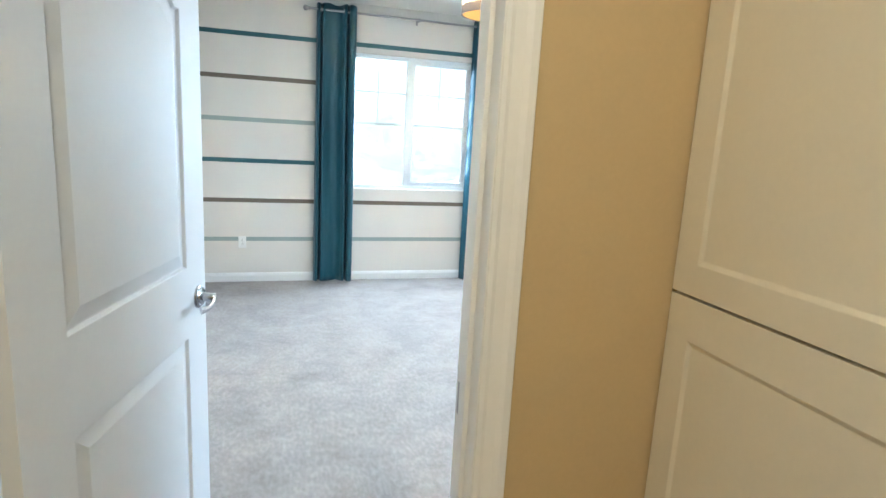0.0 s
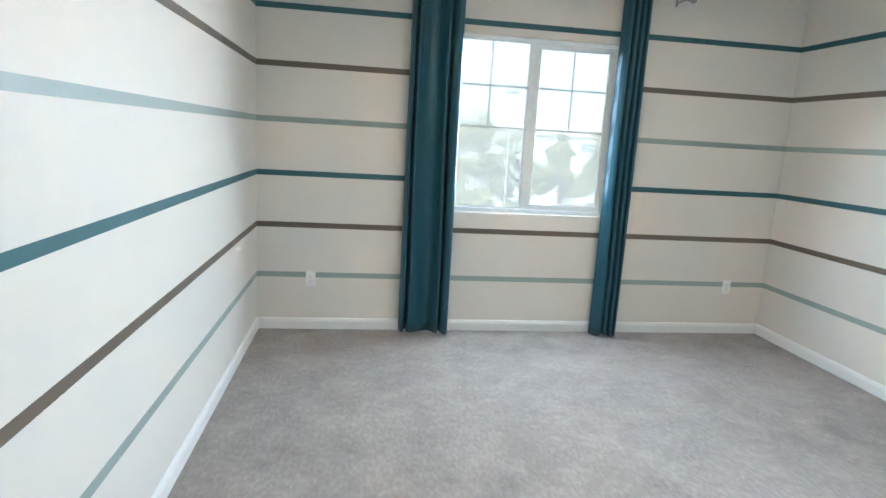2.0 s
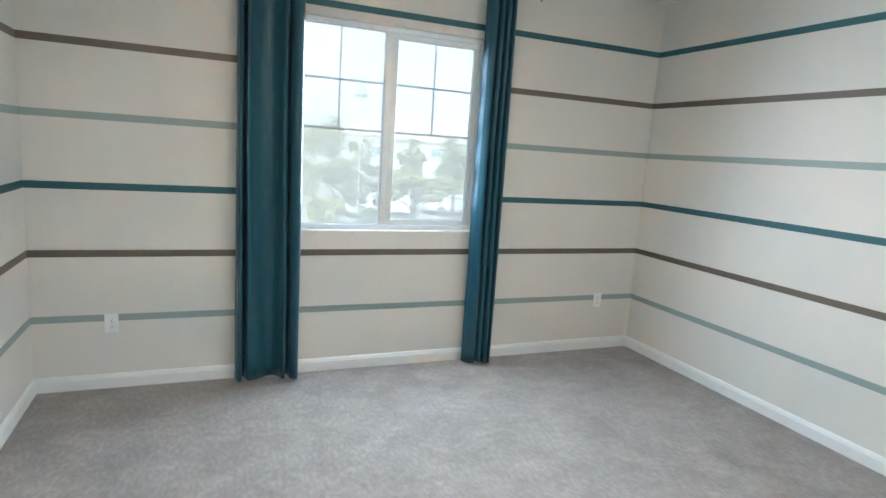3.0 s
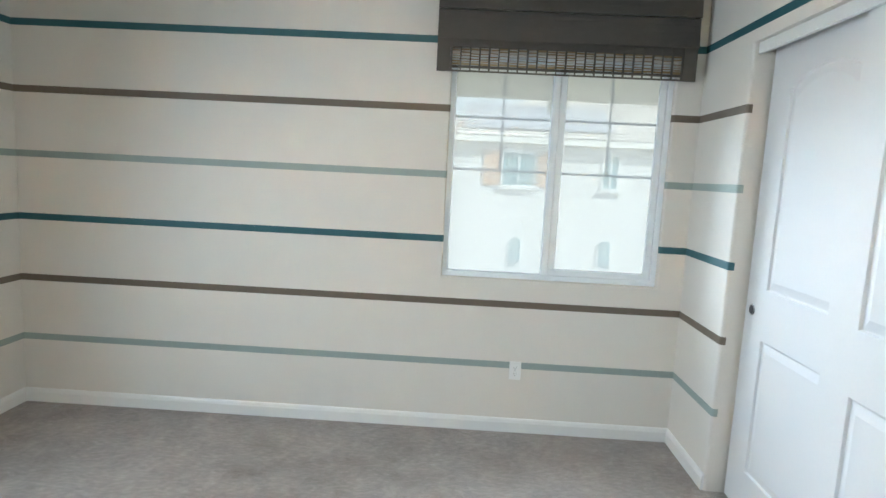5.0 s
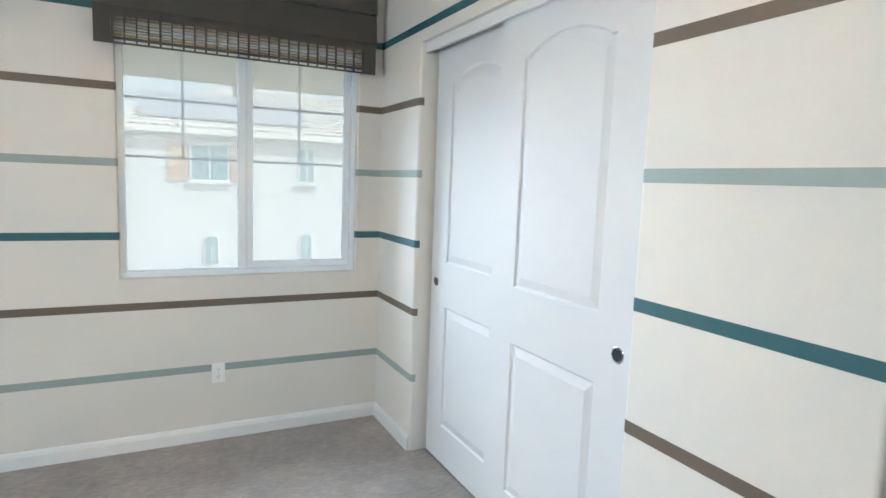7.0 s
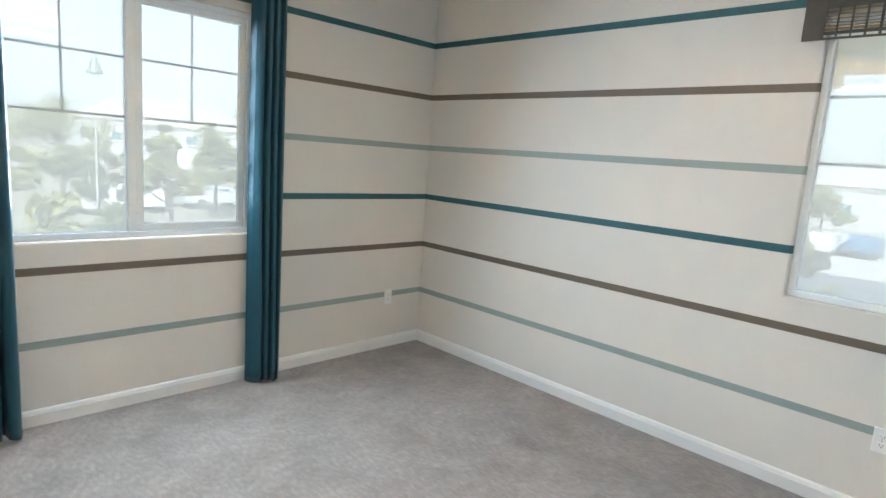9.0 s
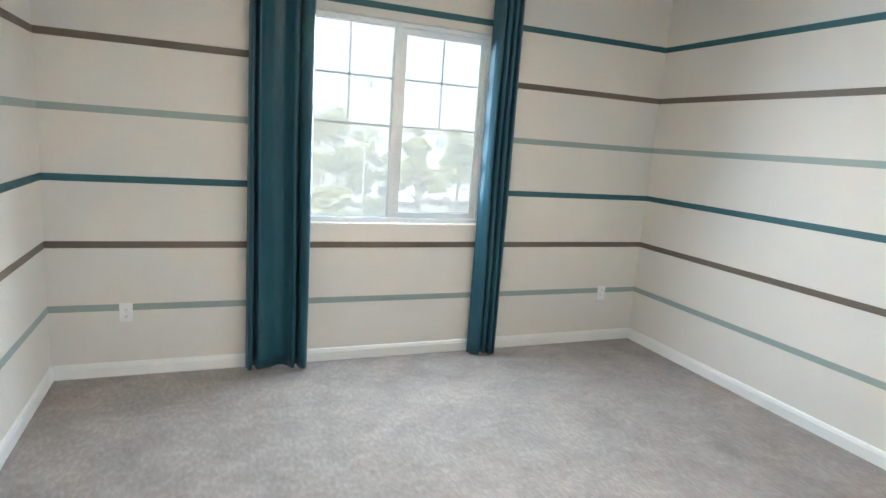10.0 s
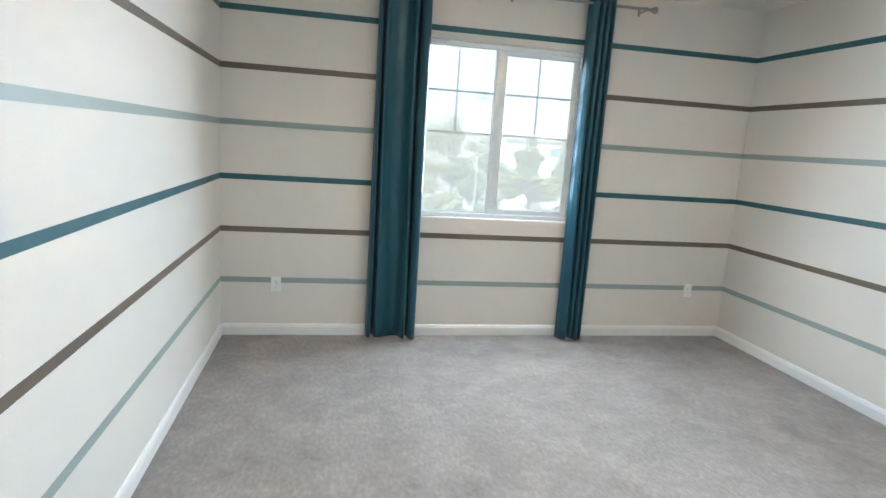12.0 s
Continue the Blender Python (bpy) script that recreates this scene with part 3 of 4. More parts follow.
# ---- curtains on their rod ----
def smooth_through(pts, u):
    """A smooth curve through (u, value) points."""
    for i in range(len(pts) - 1):
        if u <= pts[i + 1][0] or i == len(pts) - 2:
            break
    p0, p1, p2, p3 = (pts[max(0, min(len(pts) - 1, i + k))][1] for k in (-1, 0, 1, 2))
    s = (u - pts[i][0]) / (pts[i + 1][0] - pts[i][0])
    return 0.5 * (2 * p1 + (p2 - p0) * s + (2 * p0 - 5 * p1 + 4 * p2 - p3) * s * s + (3 * p1 - p0 - 3 * p2 + p3) * s ** 3)


def curtain(x0, x1, folds, eyelets, label, seed):
    """Hanging cloth; folds are (share of the width, distance from the rod), minus towards the room."""
    rnd = random.Random(seed)
    w, zt, zb = x1 - x0, 2.692, 0.018
    cur = thing("curtain", pose((x0 + x1) / 2, 5.745, zb), label, "curtain", "window curtains")
    bm = bmesh.new()
    nu, nz = 160, 36
    k = [rnd.uniform(-0.5, 0.5) for _ in range(6)]
    grid = []
    for j in range(nz + 1):
        v = j / nz
        loose = 1 - v
        row = []
        for i in range(nu + 1):
            u = i / nu
            uu = min(1, max(0, u + 0.025 * math.sin(math.pi * u) * math.sin(2.6 * v + 6 * k[0])))
            yy = smooth_through(folds, uu) * (0.80 + 0.20 * loose) + 0.005 * loose * math.sin(5 * u * math.pi + 4 * v + k[2] * 3)
            xx = (u - 0.5) * w * (0.97 + 0.03 * loose) + 0.006 * math.sin(2.2 * v * math.pi + k[3] * 5) * math.sin(math.pi * u)
            drop = 0.006 * math.sin(9 * u + k[4] * 6) if j == 0 else 0.006 * math.sin(14 * u + k[5] * 6) if j == nz else 0
            row.append(bm.verts.new((xx, yy, v * (zt - zb) + drop)))
        grid.append(row)
    for a, b in zip(grid, grid[1:]):
        for i in range(nu):
            bm.faces.new((a[i], a[i + 1], b[i + 1], b[i]))
    ob = part("cloth", bm, CURTAIN, cur, smooth=True)
    sol = ob.modifiers.new("thickness", "SOLIDIFY")
    sol.thickness = 0.003
    # eyelets where the cloth crosses the rod
    for u in eyelets:
        bm = bmesh.new()
        rr = []
        for i in range(20):
            a = 2 * math.pi * i / 20
            rr.append([bm.verts.new(((u - 0.5) * w + 0.0045 * math.cos(b), (0.024 + 0.0045 * math.sin(b)) * math.cos(a), 2.632 - zb + (0.024 + 0.0045 * math.sin(b)) * math.sin(a))) for b in [c * math.pi / 3 for c in range(6)]])
        for i in range(20):
            a, b = rr[i], rr[(i + 1) % 20]
            for c in range(6):
                bm.faces.new((a[c], a[(c + 1) % 6], b[(c + 1) % 6], b[c]))
        part("eyelet", bm, CHROME, cur, "chrome eyelet", True)
    return cur


LEFT_FOLDS = ((0, 0.04), (0.025, -0.02), (0.06, -0.036), (0.085, -0.03), (0.10, 0.035), (0.125, 0.035), (0.16, -0.018), (0.26, 0.004), (0.42, 0.040), (0.55, 0.046), (0.64, 0.010), (0.70, -0.034), (0.755, -0.034), (0.775, 0.02), (0.80, 0.018), (0.825, -0.040), (0.90, -0.066), (0.97, -0.05), (1.0, 0.0))
RIGHT_FOLDS = ((0, 0.035), (0.10, -0.01), (0.24, -0.042), (0.32, -0.040), (0.37, 0.0), (0.44, -0.045), (0.54, -0.052), (0.60, -0.005), (0.67, -0.052), (0.77, -0.058), (0.83, -0.012), (0.90, -0.058), (1.0, -0.045))
curtain(0.380, 0.767, LEFT_FOLDS, (0.13, 0.66), "floor-length teal satin curtain gathered beside the window", 3)
curtain(1.944, 2.144, RIGHT_FOLDS, (0.37, 0.60), "floor-length teal satin curtain drawn into tight folds", 8)

rod = thing("curtain_rod", pose(1.38, 5.745, 2.632), "dark nickel curtain rod with round finials", "curtain rod")
part("rod", tube(bmesh.new(), (-1.06, 0, 0), (1.06, 0, 0), 0.0105), STEEL, rod, smooth=True)
for s in (-1, 1):
    bm = lathe(bmesh.new(), [(0.011, 0), (0.015, 0.003), (0.015, 0.010), (0.011, 0.014), (0.019, 0.022), (0.026, 0.036), (0.025, 0.050), (0.016, 0.061), (0.004, 0.065)], 24, pose(s * 1.055, 0, 0, 0, s * 90, 0))
    part("finial", bm, STEEL, rod, smooth=True)
for x in (-0.955, -0.01, 1.02):
    bm = boxes((x - 0.010, x + 0.010, 0.100, 0.105, -0.035, 0.025), bevel=0.001)
    tube(bm, (x, 0.102, -0.012), (x, 0.004, -0.012), 0.005)
    lathe(bm, [(0.016, -0.008), (0.016, 0.008)], 18, pose(x, 0, 0, 0, 90, 0))
    part("bracket", bm, STEEL, rod)

# ---- woven wood shade over the east window ----
shade = thing("window_shade", pose(XE, 2.5515, 2.174), "dark brown woven wood roman shade, raised above the window", "window shade")
hw = 0.733
rnd = random.Random(5)
part("headrail", boxes((-0.060, -0.0005, -hw + 0.01, hw - 0.01, 0.505, 0.545)), WOVEN, shade)
for s in (-1, 1):                                                 # cloth returns at both ends
    part("side_return", boxes((-0.070, -0.002, s * (hw - 0.004) - 0.002, s * (hw - 0.004) + 0.002, 0.03, 0.56)), WOVEN, shade)
z = 0.178
while z < 0.555:                                                  # slats of the valance, hanging in soft overlapping folds
    share = (z - 0.178) / 0.160 % 1.0
    hgt = rnd.uniform(0.0062, 0.0100)
    x = -0.080 - 0.016 * (1 - share) ** 1.5 + rnd.uniform(-0.0009, 0.0009)
    part("slat", boxes((x, x + 0.0035, -hw, hw, z, z + hgt)), WOVEN, shade)
    z += hgt + 0.0005
# lower band: close rows at the top, an open weave in the middle, a hem with one row of small gaps
for z, hgt in ((0.000, 0.010), (0.021, 0.008), (0.029, 0.007), (0.136, 0.009), (0.1455, 0.009), (0.155, 0.009), (0.1645, 0.010), (0.175, 0.010)):
    x = -0.074 + rnd.uniform(-0.0008, 0.0008)
    part("reed", boxes((x, x + 0.003, -hw, hw, z, z + hgt)), WOVEN, shade)
COLUMNS, first = 24, -hw + 0.082
pitch = (2 * hw - 0.164) / COLUMNS
for k in range(COLUMNS + 1):
    y = first + k * pitch
    tw = rnd.uniform(0.0032, 0.0058)
    part("warp_thread", boxes((-0.0775, -0.0735, y - tw, y + tw, 0.0, 0.185)), WOVEN, shade)
    if k == COLUMNS:
        break
    bm = bmesh.new()                                              # reeds between two threads, thin ones where the weave is open
    z = 0.036 + rnd.uniform(0.000, 0.004)
    while z < 0.134:
        open_here = math.sin(math.pi * min(1, max(0, (z - 0.034) / 0.102))) ** 0.7
        hgt = rnd.uniform(0.0018, 0.0058) + 0.010 * (1 - open_here)
        x = -0.0740 + rnd.uniform(-0.001, 0.001)
        tilt = rnd.uniform(-0.0012, 0.0012)
        box(bm, x, x + 0.0025, y + 0.004, y + pitch - 0.004, z, min(0.137, z + hgt))
        bm.verts.ensure_lookup_table()
        for v in bm.verts[-8:]:
            v.co.z += tilt * (1 if v.co.y > y + pitch / 2 else -1)
        z += hgt + (0.002 + rnd.uniform(0.005, 0.018) * open_here)
    part("open_reeds", bm, REED, shade, "thin tan reeds that let light through")
for s in (-1, 1):
    part("edge_band", boxes((-0.0785, -0.0705, s * (hw - 0.038) - 0.038, s * (hw - 0.038) + 0.038, 0.0, 0.185)), WOVEN, shade)

# ---- pendant lamp by the entry, added hall lamp out of view ----
pend = thing("pendant_lamp", pose(1.31, 3.50, 2.285), "lit cream drum pendant lamp with taupe band and amber diffuser", "pendant lamp")
bm = lathe(bmesh.new(), [(0.01, 0.004), (0.203, 0.004), (0.207, 0.010), (0.207, 0.014), (0.01, 0.014)], 44)
part("diffuser", bm, AMBER, pend, "glowing amber diffuser disc", True)
def drum(z0, z1, r0, r1):
    return lathe(bmesh.new(), [(r0, z0), (r1, z0), (r1, z1), (r0, z1), (r0, z0)], 44, caps=False)


part("shade", drum(0.052, 0.185, 0.208, 0.2115), SHADE, pend, "cream fabric drum shade", True)
part("band", drum(0.0, 0.054, 0.209, 0.215), DRUM, pend, "dark taupe lower band", True)
part("rim", drum(0.182, 0.190, 0.2075, 0.2135), DRUM, pend, "dark upper rim", True)
for k in range(3):
    a = math.radians(247 + 120 * k)
    c, d = math.cos(a), math.sin(a)
    part("strap", tube(bmesh.new(), (0.2145 * c, 0.2145 * d, 0.02), (0.2145 * c, 0.2145 * d, 0.19), 0.004, seg=8), DRUM, pend, "dark strap")
part("finial", lathe(bmesh.new(), [(0.004, -0.016), (0.009, -0.012), (0.009, -0.004), (0.012, 0.003)], 14), STEEL, pend, smooth=True)
part("stem", tube(bmesh.new(), (0, 0, 0.02), (0, 0, 0.44), 0.006), STEEL, pend)
part("canopy", lathe(bmesh.new(), [(0.055, 0.432), (0.06, 0.438), (0.06, 0.4545)], 28), STEEL, pend, smooth=True)

hl = thing("added_hall_lamp", pose(-0.25, -0.60, 2.60), "unseen warm ceiling lamp added to light the hall", "ceiling lamp")
part("bowl", lathe(bmesh.new(), [(0.03, 0.0), (0.10, 0.02), (0.15, 0.06), (0.165, 0.11)], 32), BULB, hl, smooth=True)
part("rim", lathe(bmesh.new(), [(0.17, 0.105), (0.175, 0.11), (0.175, 0.1395)], 32), STEEL, hl, smooth=True)

# ---- linen cabinet in the hall ----
cab = thing("linen_cabinet", pose(0.742, 0.868, 0.0), "cream painted linen cabinet with upper and lower panel doors", "cabinet")
part("body", boxes((0.021, 0.60, -1.30, -0.001, 0.001, 2.5)), CREAM, cab)
for z0, z1 in ((0.08, 1.247), (1.2535, 2.45)):
    for y0, y1 in ((-0.640, -0.004), (-1.290, -0.646)):
        dr = thing("cabinet_door", pose(0, 0, 0), "", "")
        dr.parent = cab
        dr.matrix_local = pose(0, y1, z0, 0, 0, -90)
        panel_door(dr, y1 - y0, z1 - z0, 0.020, [(0.062, y1 - y0 - 0.062, 0.062, z1 - z0 - 0.085, 0)], CREAM, SHAKER)


# ---- outdoors ----
GZ = -3.0
bm = bmesh.new()
bmesh.ops.create_grid(bm, x_segments=4, y_segments=4, size=900, matrix=Matrix.Translation((0, 0, GZ)))
structure("ground", bm, EARTH, "dry ground with sparse grass", "ground")
structure("road", boxes((-80, 120, 20, 30, GZ + 0.004, GZ + 0.03)), ASPHALT, "sunlit pale asphalt street", "road")
structure("road_side", boxes((8, 13.5, -60, 20, GZ + 0.004, GZ + 0.028)), ASPHALT, "sunlit pale asphalt drive", "road")
structure("pavement", boxes((-80, 7.85, 17.8, 19.85, GZ + 0.004, GZ + 0.15), (13.65, 120, 17.8, 19.85, GZ + 0.004, GZ + 0.15)), CONCRETE, "pale concrete pavement with a kerb", "pavement")
structure("pavement_far", boxes((-80, 120, 30.15, 32, GZ + 0.004, GZ + 0.15)), CONCRETE, "pale concrete pavement with a kerb", "pavement")
bm = bmesh.new()
prof = ((XE + 0.165, 2.46), (4.32, 2.15), (4.32, 2.30), (XE + 0.165, 2.62))
ends = [[bm.verts.new((x, y, z)) for x, z in prof] for y in (0.4, 6.3)]
for i in range(4):
    bm.faces.new((ends[0][i], ends[0][(i + 1) % 4], ends[1][(i + 1) % 4], ends[1][i]))
bm.faces.new(ends[0]), bm.faces.new(ends[1])
eave = structure("eave", bm, SOFFIT, "cream painted sloping eave of the own roof", "roof")
for y in (0.9, 1.7, 2.5, 3.3, 4.1, 4.9, 5.7):
    bm = bmesh.new()
    a = [bm.verts.new((x, y + s, z)) for s in (-0.03, 0.03) for x, z in ((XE + 0.17, 2.36), (4.28, 2.07), (4.28, 2.17), (XE + 0.17, 2.46))]
    bm.faces.new(a[:4]), bm.faces.new(a[4:])
    for i in range(4):
        bm.faces.new((a[i], a[(i + 1) % 4], a[4 + (i + 1) % 4], a[4 + i]))
    part("rafter", bm, SOFFIT, eave)


def far_window(parent, x, z, w, h, arched=False, shutters=False):
    """A window on a facade in the local plane y = 0, facing -y."""
    win = thing("window", pose(0, 0, 0), "", "")
    win.parent = parent
    win.matrix_local = pose(x, 0, z)
    f = 0.06
    if arched:
        n = 12
        def ring(r, y):
            return [(-r, y, 0), (r, y, 0)] + [(r * math.cos(math.pi * i / n), y, h - w / 2 + r * math.sin(math.pi * i / n)) for i in range(n + 1)]
        for nm, r, y, mat in (("frame", w / 2, -0.05, WHITE), ("pane", w / 2 - f, -0.06, FARGLASS)):
            bm = bmesh.new()
            a = [bm.verts.new(p) for p in ring(r, y)]
            b = [bm.verts.new((p[0], 0.0, p[2])) for p in ring(r, y)]
            bm.faces.new(a)
            for i in range(len(a)):
                j = (i + 1) % len(a)
                bm.faces.new((a[i], a[j], b[j], b[i]))
            part(nm, bm, mat, win)
        part("grid", boxes((-0.02, 0.02, -0.075, -0.055, 0.05, h - 0.05), (-w / 2 + f, w / 2 - f, -0.074, -0.056, h * 0.45, h * 0.45 + 0.04)), WHITE, win)
    else:
        part("frame", boxes((-w / 2, w / 2, -0.05, 0, 0, f), (-w / 2, w / 2, -0.05, 0, h - f, h), (-w / 2, -w / 2 + f, -0.05, 0, f, h - f), (w / 2 - f, w / 2, -0.05, 0, f, h - f), (-f / 2, f / 2, -0.045, 0, f, h - f)), WHITE, win)
        part("pane", boxes((-w / 2 + f, w / 2 - f, -0.02, 0, f, h - f)), FARGLASS, win)
        part("sill", boxes((-w / 2 - 0.1, w / 2 + 0.1, -0.12, 0, -0.10, 0)), STUCCO, win)
    if shutters:
        for s in (-1, 1):
            sx = s * (w / 2 + 0.36)
            sh = part("shutter", boxes((sx - 0.30, sx + 0.30, -0.06, 0, 0.01, h), bevel=0.01), SHUTTER, win, "orange-brown board shutter")
            for q in range(6):
                part("board", boxes((sx - 0.30 + q * 0.1 + 0.006, sx - 0.30 + q * 0.1 + 0.094, -0.075, -0.058, 0.04, h - 0.03)), SHUTTER, sh)


def house(m, w, d, eave_z, ridge, label, windows, solar=None):
    """A stucco house: its front on local y = 0 facing -y, from x = 0 to w, base at z = 0."""
    ho = thing("house", m, label, "house", "houses")
    part("wall", boxes((0, w, 0, d, 0, eave_z)), STUCCO, ho)
    o = 0.26
    bm = bmesh.new()
    pts = [(-o, -o, eave_z), (w + o, -o, eave_z), (w + o, d + o, eave_z), (-o, d + o, eave_z), (d / 2, d / 2, ridge), (w - d / 2, d / 2, ridge)]
    lo = [bm.verts.new((x, y, z)) for x, y, z in pts[:4]]
    hi = [bm.verts.new((x, y, z + 0.16)) for x, y, z in pts[:4]]
    r0, r1 = bm.verts.new(pts[4]), bm.verts.new(pts[5])
    bm.faces.new(lo)
    for i in range(4):
        j = (i + 1) % 4
        bm.faces.new((lo[i], lo[j], hi[j], hi[i]))
    bm.faces.new((hi[0], hi[1], r1, r0)), bm.faces.new((hi[1], hi[2], r1)), bm.faces.new((hi[2], hi[3], r0, r1)), bm.faces.new((hi[3], hi[0], r0))
    roof = part("roof", bm, ROOF, ho, "pale clay tile hip roof")
    # rows of tiles on the front slope
    run = d / 2 + o
    rise = ridge - eave_z - 0.16
    rows = 14
    for i in range(rows):
        u0, u1 = i / rows, (i + 1) / rows
        y0, y1 = -o + run * u0, -o + run * u1
        z0, z1 = eave_z + 0.16 + rise * u0, eave_z + 0.16 + rise * u1
        xa, xb = -o + run * u0 + 0.05, w + o - run * u0 - 0.05
        bm = bmesh.new()
        n = max(4, int((xb - xa) / 0.33))
        for k in range(n):
            x0 = xa + (xb - xa) * k / n
            x1 = xa + (xb - xa) * (k + 1) / n
            xm = (x0 + x1) / 2
            c = [bm.verts.new(p) for p in ((x0, y0, z0 + 0.02), (xm, y0, z0 + 0.09), (x1, y0, z0 + 0.02), (x1, y1, z1 + 0.01), (xm, y1, z1 + 0.05), (x0, y1, z1 + 0.01))]
            bm.faces.new((c[0], c[1], c[4], c[5])), bm.faces.new((c[1], c[2], c[3], c[4]))
        tagged(part("tile_row", bm, ROOF, roof), kind="stuff")
    part("fascia", boxes((-o - 0.02, w + o + 0.02, -o - 0.05, -o - 0.001, eave_z - 0.04, eave_z + 0.17)), SOFFIT, ho)
    for spec in windows:
        far_window(ho, *spec)
    if solar:
        x0, x1, u0, u1 = solar
        bm = bmesh.new()
        f = lambda u, dz: (-o + run * u, eave_z + 0.16 + rise * u + dz)
        a = [bm.verts.new((x, *f(u, dz))) for dz in (0.12, 0.2) for x, u in ((x0, u0), (x1, u0), (x1, u1), (x0, u1))]
        bm.faces.new(a[4:]), bm.faces.new(a[:4])
        for i in range(4):
            j = (i + 1) % 4
            bm.faces.new((a[i], a[j], a[4 + j], a[4 + i]))
        part("solar_panel", bm, SOLAR, ho, "dark solar panels on the roof")
    return ho


HOUSE_X = 22.0


def foliage(bm, c, r, n, size, rnd):
    """Leaves scattered through a lumpy volume round c."""
    for _ in range(n):
        d = Vector((rnd.gauss(0, 1), rnd.gauss(0, 1), rnd.gauss(0, 1))).normalized()
        p = Vector(c) + Vector((d.x * r[0], d.y * r[1], d.z * r[2])) * (rnd.random() ** 0.45)
        a = Vector((rnd.gauss(0, 1), rnd.gauss(0, 1), rnd.gauss(0, 1))).normalized()
        b = a.orthogonal().normalized()
        s = size * rnd.uniform(0.6, 1.3)
        vs = [bm.verts.new(p + q) for q in (a * s, b * s * 0.5, -a * s, -b * s * 0.5)]
        bm.faces.new(vs)


def tree(x, y, h, spread, seed, mat, label, slim=False):
    rnd = random.Random(seed)
    t = thing("tree", pose(x, y, GZ), label, "tree", "street trees")
    bm = bmesh.new()
    base = h * (0.12 if slim else 0.32)
    top = Vector((rnd.uniform(-0.2, 0.2), rnd.uniform(-0.2, 0.2), h * 0.78))
    tube(bm, (0, 0, 0), (0.03, 0, base), 0.02 * h + 0.03, 0.016 * h + 0.02, 10)
    tube(bm, (0.03, 0, base), top, 0.016 * h + 0.02, 0.012, 8)
    tips = []
    for i in range(9 if slim else 7):
        u = rnd.uniform(0.1, 0.8)
        s = Vector((0.03, 0, base)).lerp(top, u)
        a = 2 * math.pi * (i / 7 + rnd.uniform(0, 0.1))
        reach = spread * (1 - 0.75 * u if slim else rnd.uniform(0.55, 1.0))
        e = s + Vector((math.cos(a) * reach, math.sin(a) * reach, h * rnd.uniform(0.04, 0.16)))
        tube(bm, s, e, 0.008 * h + 0.012, 0.008, 6)
        tips.append(e)
    part("trunk", bm, BARK, t, "rough brown bark")
    bm = bmesh.new()
    for e in tips + [top, top + Vector((0, 0, h * 0.12))]:
        for _ in range(3):
            o = e + Vector((rnd.gauss(0, 0.22), rnd.gauss(0, 0.22), rnd.gauss(0, 0.16))) * spread
            rr = spread * rnd.uniform(0.22, 0.42) * (0.7 if slim else 1)
            foliage(bm, o, (rr, rr, rr * 0.8), 200, 0.10, rnd)
    part("crown", bm, mat, t)
    return t


def car(x, y, turn, mat, label, van=False):
    c = thing("car", pose(x, y, GZ + 0.03, 0, 0, turn), label, "car", "parked cars")
    L, W, Hh = (5.4, 1.95, 2.1) if van else (4.5, 1.8, 1.42)
    side = [(-L / 2, 0.35), (L / 2, 0.35), (L / 2, 0.75), (L / 2 - 0.9, 0.92), (L / 2 - 1.6, Hh - 0.05), (L / 2 - 2.0, Hh), (-L / 2 + 0.8, Hh), (-L / 2 + (0.1 if van else 0.35), 1.0), (-L / 2, 0.85)]
    bm = bmesh.new()
    a = [bm.verts.new((px, -W / 2 + (0.14 if pz > 1.05 else 0), pz)) for px, pz in side]
    b = [bm.verts.new((px, W / 2 - (0.14 if pz > 1.05 else 0), pz)) for px, pz in side]
    bm.faces.new(a), bm.faces.new(b[::-1])
    for i in range(len(a)):
        j = (i + 1) % len(a)
        bm.faces.new((a[i], b[i], b[j], a[j]))
    bmesh.ops.bevel(bm, geom=list(bm.edges), offset=0.05, segments=2, affect="EDGES", profile=0.5)
    part("body", bm, mat, c, smooth=True)
    for s in (-1, 1):
        part("side_window", boxes((-L / 2 + 0.9, L / 2 - 1.75, s * (W / 2 - 0.115) - 0.03, s * (W / 2 - 0.115) + 0.03, Hh - 0.48, Hh - 0.12), bevel=0.02), FARGLASS, c)
        for px in (-L / 2 + 0.85, L / 2 - 0.85):
            wh = part("wheel", tube(bmesh.new(), (px, s * (W / 2 - 0.20), 0.32), (px, s * (W / 2 + 0.01), 0.32), 0.33, seg=18), RUBBER, c)
            part("rim", tube(bmesh.new(), (px, s * (W / 2), 0.32), (px, s * (W / 2 + 0.02), 0.32), 0.2, seg=14), CHROME, wh)
    return c


def street_lamp(x, y):
    s = thing("street_lamp", pose(x, y, GZ), "street lamp with a bell-shaped head on a slim pale post", "street lamp", "street lamps")
    part("post", tube(bmesh.new(), (0, 0, 0), (0, 0, 6.36), 0.030, 0.020, 10), STUCCO, s, "pale slim post")
    part("head", lathe(bmesh.new(), [(0.24, 6.33), (0.25, 6.37), (0.18, 6.50), (0.15, 6.66), (0.09, 6.74), (0.05, 6.84), (0.02, 6.90)], 18), POSTM, s, "grey-green bell head", True)


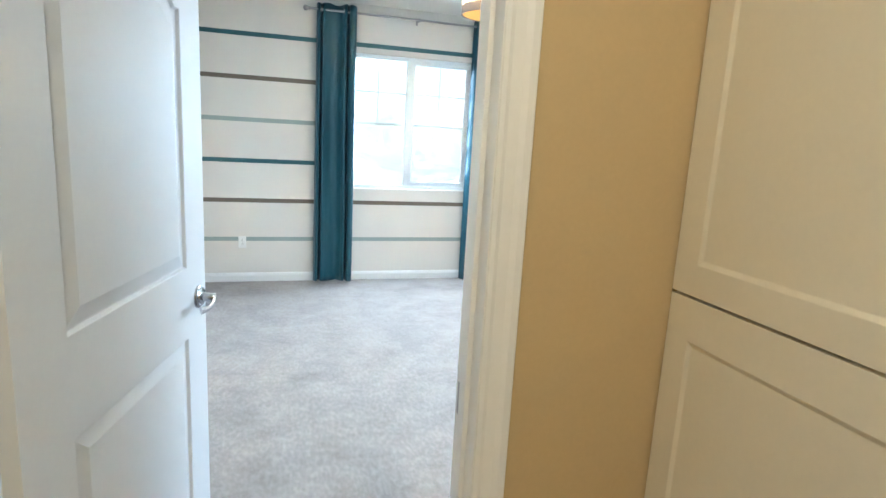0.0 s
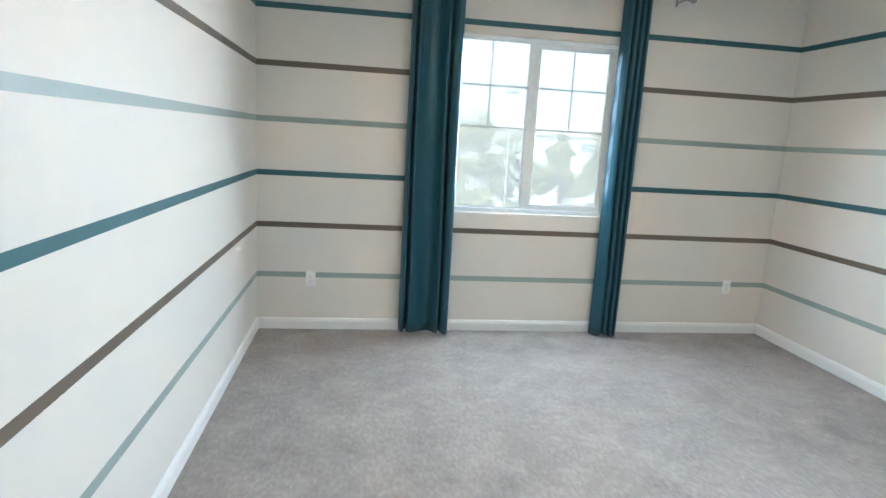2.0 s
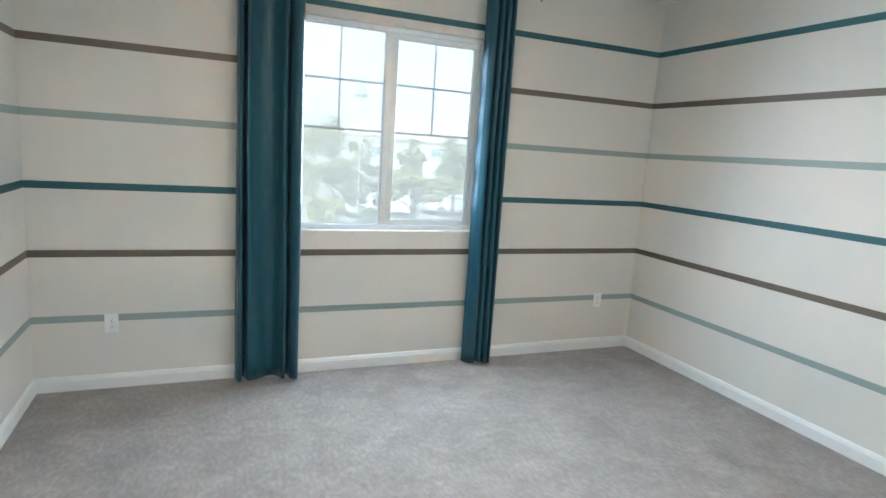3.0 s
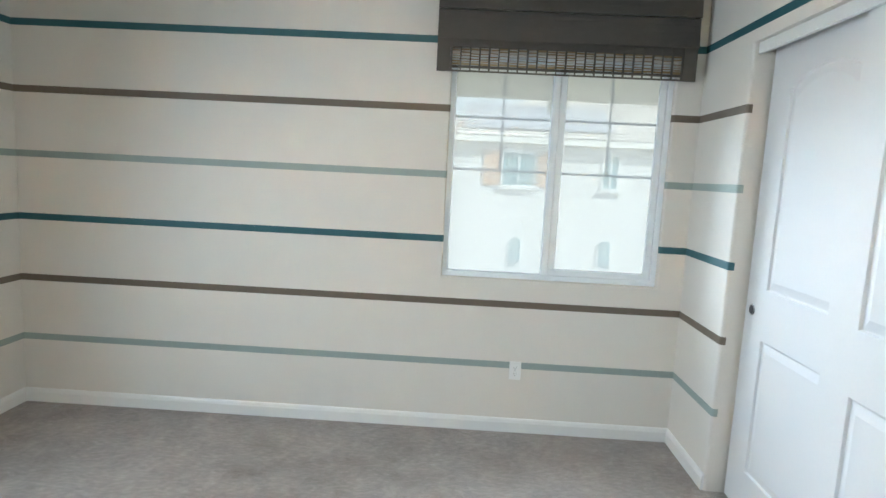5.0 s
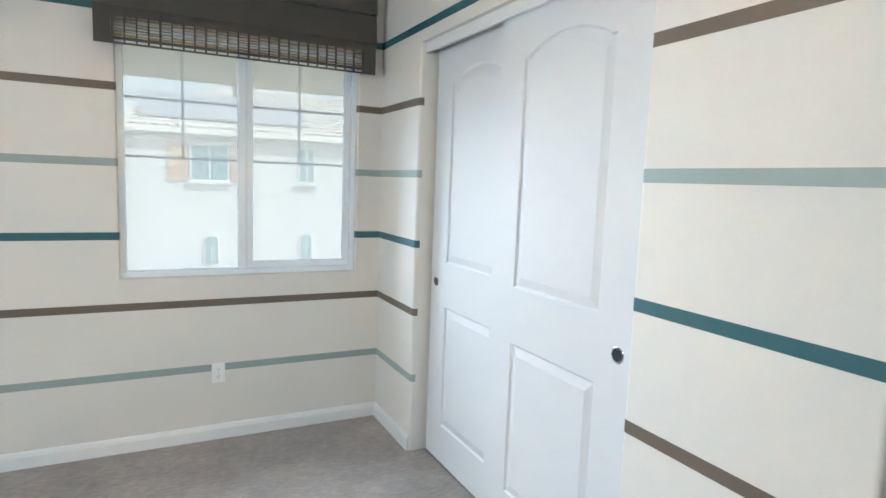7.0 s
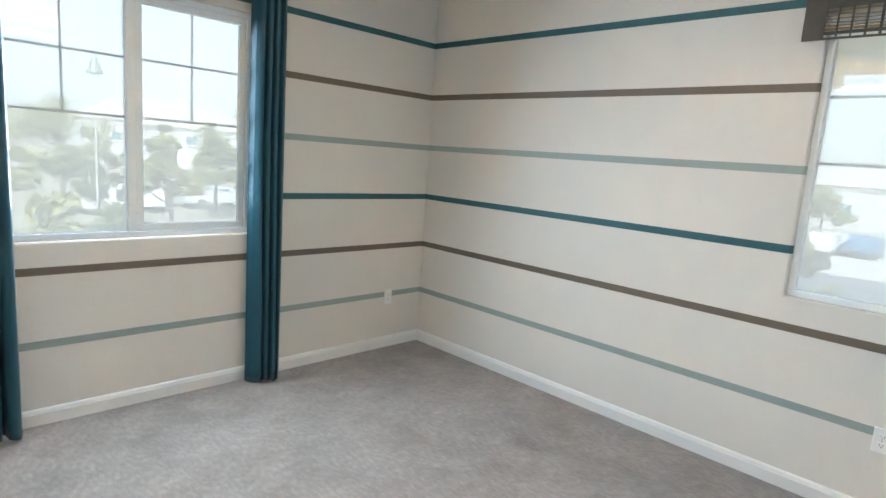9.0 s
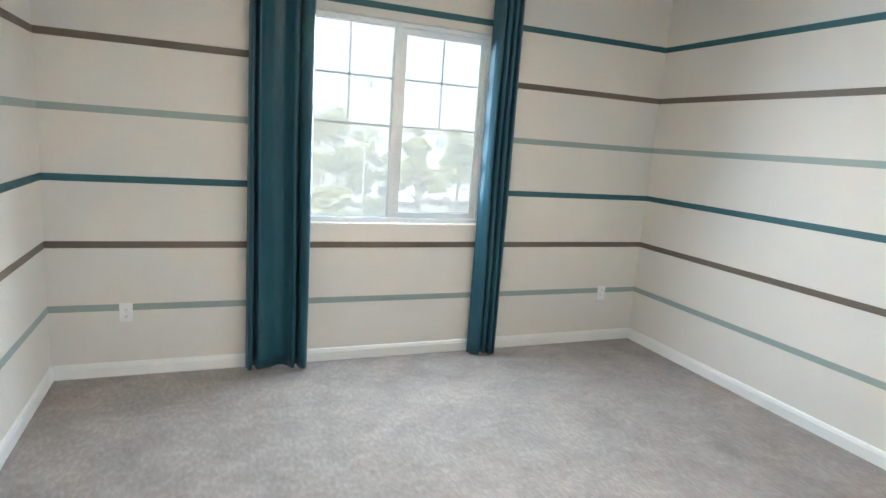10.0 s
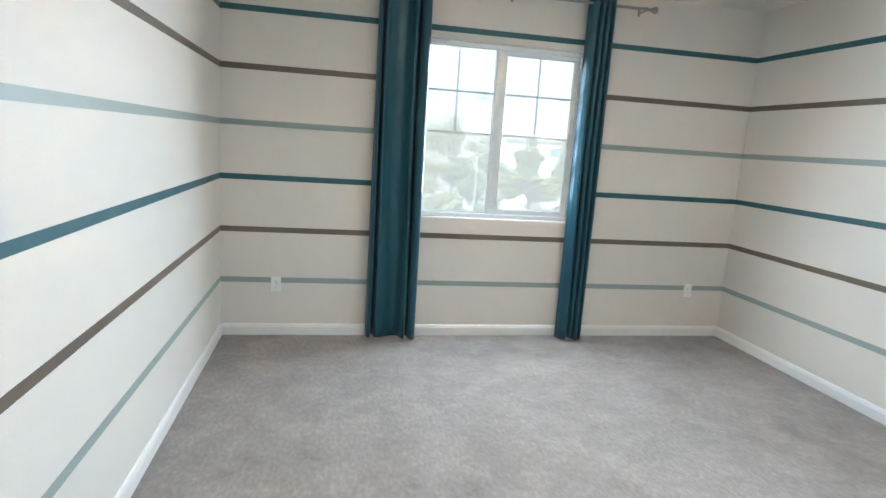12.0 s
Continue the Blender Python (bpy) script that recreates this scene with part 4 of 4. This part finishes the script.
house(pose(HOUSE_X, 4.8, GZ, 0, 0, -90), 20, 9.5, 5.92, 8.15, "white stucco two-storey house with tile roof and shutters",
      [(3.64, 4.28, 1.28, 1.30, False, True), (7.04, 4.32, 0.64, 1.30), (3.68, 1.44, 0.54, 1.00, True), (7.04, 1.48, 0.54, 1.00, True), (12.5, 4.28, 1.28, 1.30, False, True), (12.6, 1.38, 0.54, 1.0, True)], (1.5, 7.2, 0.11, 0.65))
house(pose(24, 72, GZ), 14, 10, 5.6, 8.0, "distant pale stucco house with tile roof", [(3.5, 3.6, 1.4, 1.2), (10, 3.6, 1.4, 1.2)])
house(pose(22, 95, GZ), 22, 12, 6.4, 9.6, "distant pale stucco house with tile roof", [(4, 3.4, 1.4, 1.2), (12, 3.4, 1.4, 1.2), (18, 3.4, 1.4, 1.2)])
house(pose(70, 60, GZ, 0, 0, -35), 18, 11, 4.6, 6.6, "distant low stucco house with tile roof", [(4, 1.6, 1.4, 1.2), (12, 1.6, 1.4, 1.2)])
structure("garden_wall", boxes((19.5, 19.7, 4.6, 17.0, GZ, GZ + 1.1)), STUCCO, "low white stucco garden wall", "wall")
for x, y, h, s, seed, mat, slim in ((9.0, 45, 7.2, 2.5, 1, LEAFY, False), (2.35, 14.5, 3.8, 0.85, 2, LEAFY, True), (7.2, 30, 4.7, 1.5, 3, LEAF, True), (8.0, 24, 5.3, 1.05, 4, LEAFY, True),
                                    (14.8, 36, 5.6, 1.4, 5, LEAF, True), (13.4, 40, 6.2, 0.8, 6, LEAF, True), (3.3, 28, 6.0, 1.5, 7, LEAFY, False), (5.6, 21, 2.8, 0.9, 13, LEAF, True), (18.4, 44, 6.2, 1.7, 16, LEAFY, False), (28, 30, 4.6, 1.5, 8, LEAFY, False),
                                    (17.0, 5.7, 2.2, 0.6, 9, LEAFY, True), (52, 13.5, 4.6, 1.8, 14, LEAFY, False), (38, 15, 3.6, 1.3, 15, LEAFY, False), (34, 24, 5.0, 1.8, 10, LEAF, False), (26.5, 8.6, 2.6, 0.8, 17, LEAFY, True), (1.0, 30, 5.0, 1.9, 12, LEAF, False)):
    tree(x, y, h * 0.9, s, seed, mat, "slim green street tree" if slim else "leafy yellow-green street tree")
car(10.2, 40.0, 70, CARW, "white van parked on pale asphalt", True)
car(12.6, 40.6, 72, CARW, "white car parked on pale asphalt")
car(17.0, 41.0, 5, CARW, "white car parked on pale asphalt")
car(24.0, 26.5, 20, CARB, "blue car parked on the pale asphalt")
car(29.5, 23.5, 15, CARG, "dark grey car parked on the pale asphalt")
car(21.5, 21.5, 5, CARW, "white car parked on the pale asphalt")
car(46.0, 9.6, 4, CARB, "blue car parked on the pale asphalt")
car(44.0, 11.6, 2, CARW, "white car parked on the pale asphalt")
car(45.5, 13.8, 6, CARG, "dark grey car parked on the pale asphalt")
car(53.0, 7.6, 8, CARB, "blue car parked on the pale asphalt")
structure("parking", boxes((14.5, 66, 5.9, 17.6, GZ + 0.004, GZ + 0.024)), CONCRETE, "sunlit pale concrete parking area", "pavement")
house(pose(72, 30, GZ, 0, 0, -90), 34, 14, 4.4, 6.4, "distant low pale building with tile roof", [(6, 1.4, 1.4, 1.2), (14, 1.4, 1.4, 1.2), (22, 1.4, 1.4, 1.2)])
street_lamp(5.68, 24.0)
street_lamp(21.4, 48.0)
bm = bmesh.new()
lo, hi = [], []
for i in range(61):
    a = radians(-15 + 130 * i / 60)
    d = 2600
    hgt = 90 + 70 * noise.noise(Vector((i * 0.16, 3.1, 0))) + 25 * noise.noise(Vector((i * 0.6, 1.1, 0)))
    lo.append(bm.verts.new((d * math.sin(a), d * math.cos(a), GZ - 10)))
    hi.append(bm.verts.new(((d + 500) * math.sin(a), (d + 500) * math.cos(a), hgt)))
for i in range(60):
    bm.faces.new((lo[i], lo[i + 1], hi[i + 1], hi[i]))
structure("backdrop", bm, EARTH, "hazy distant hills", "hills")
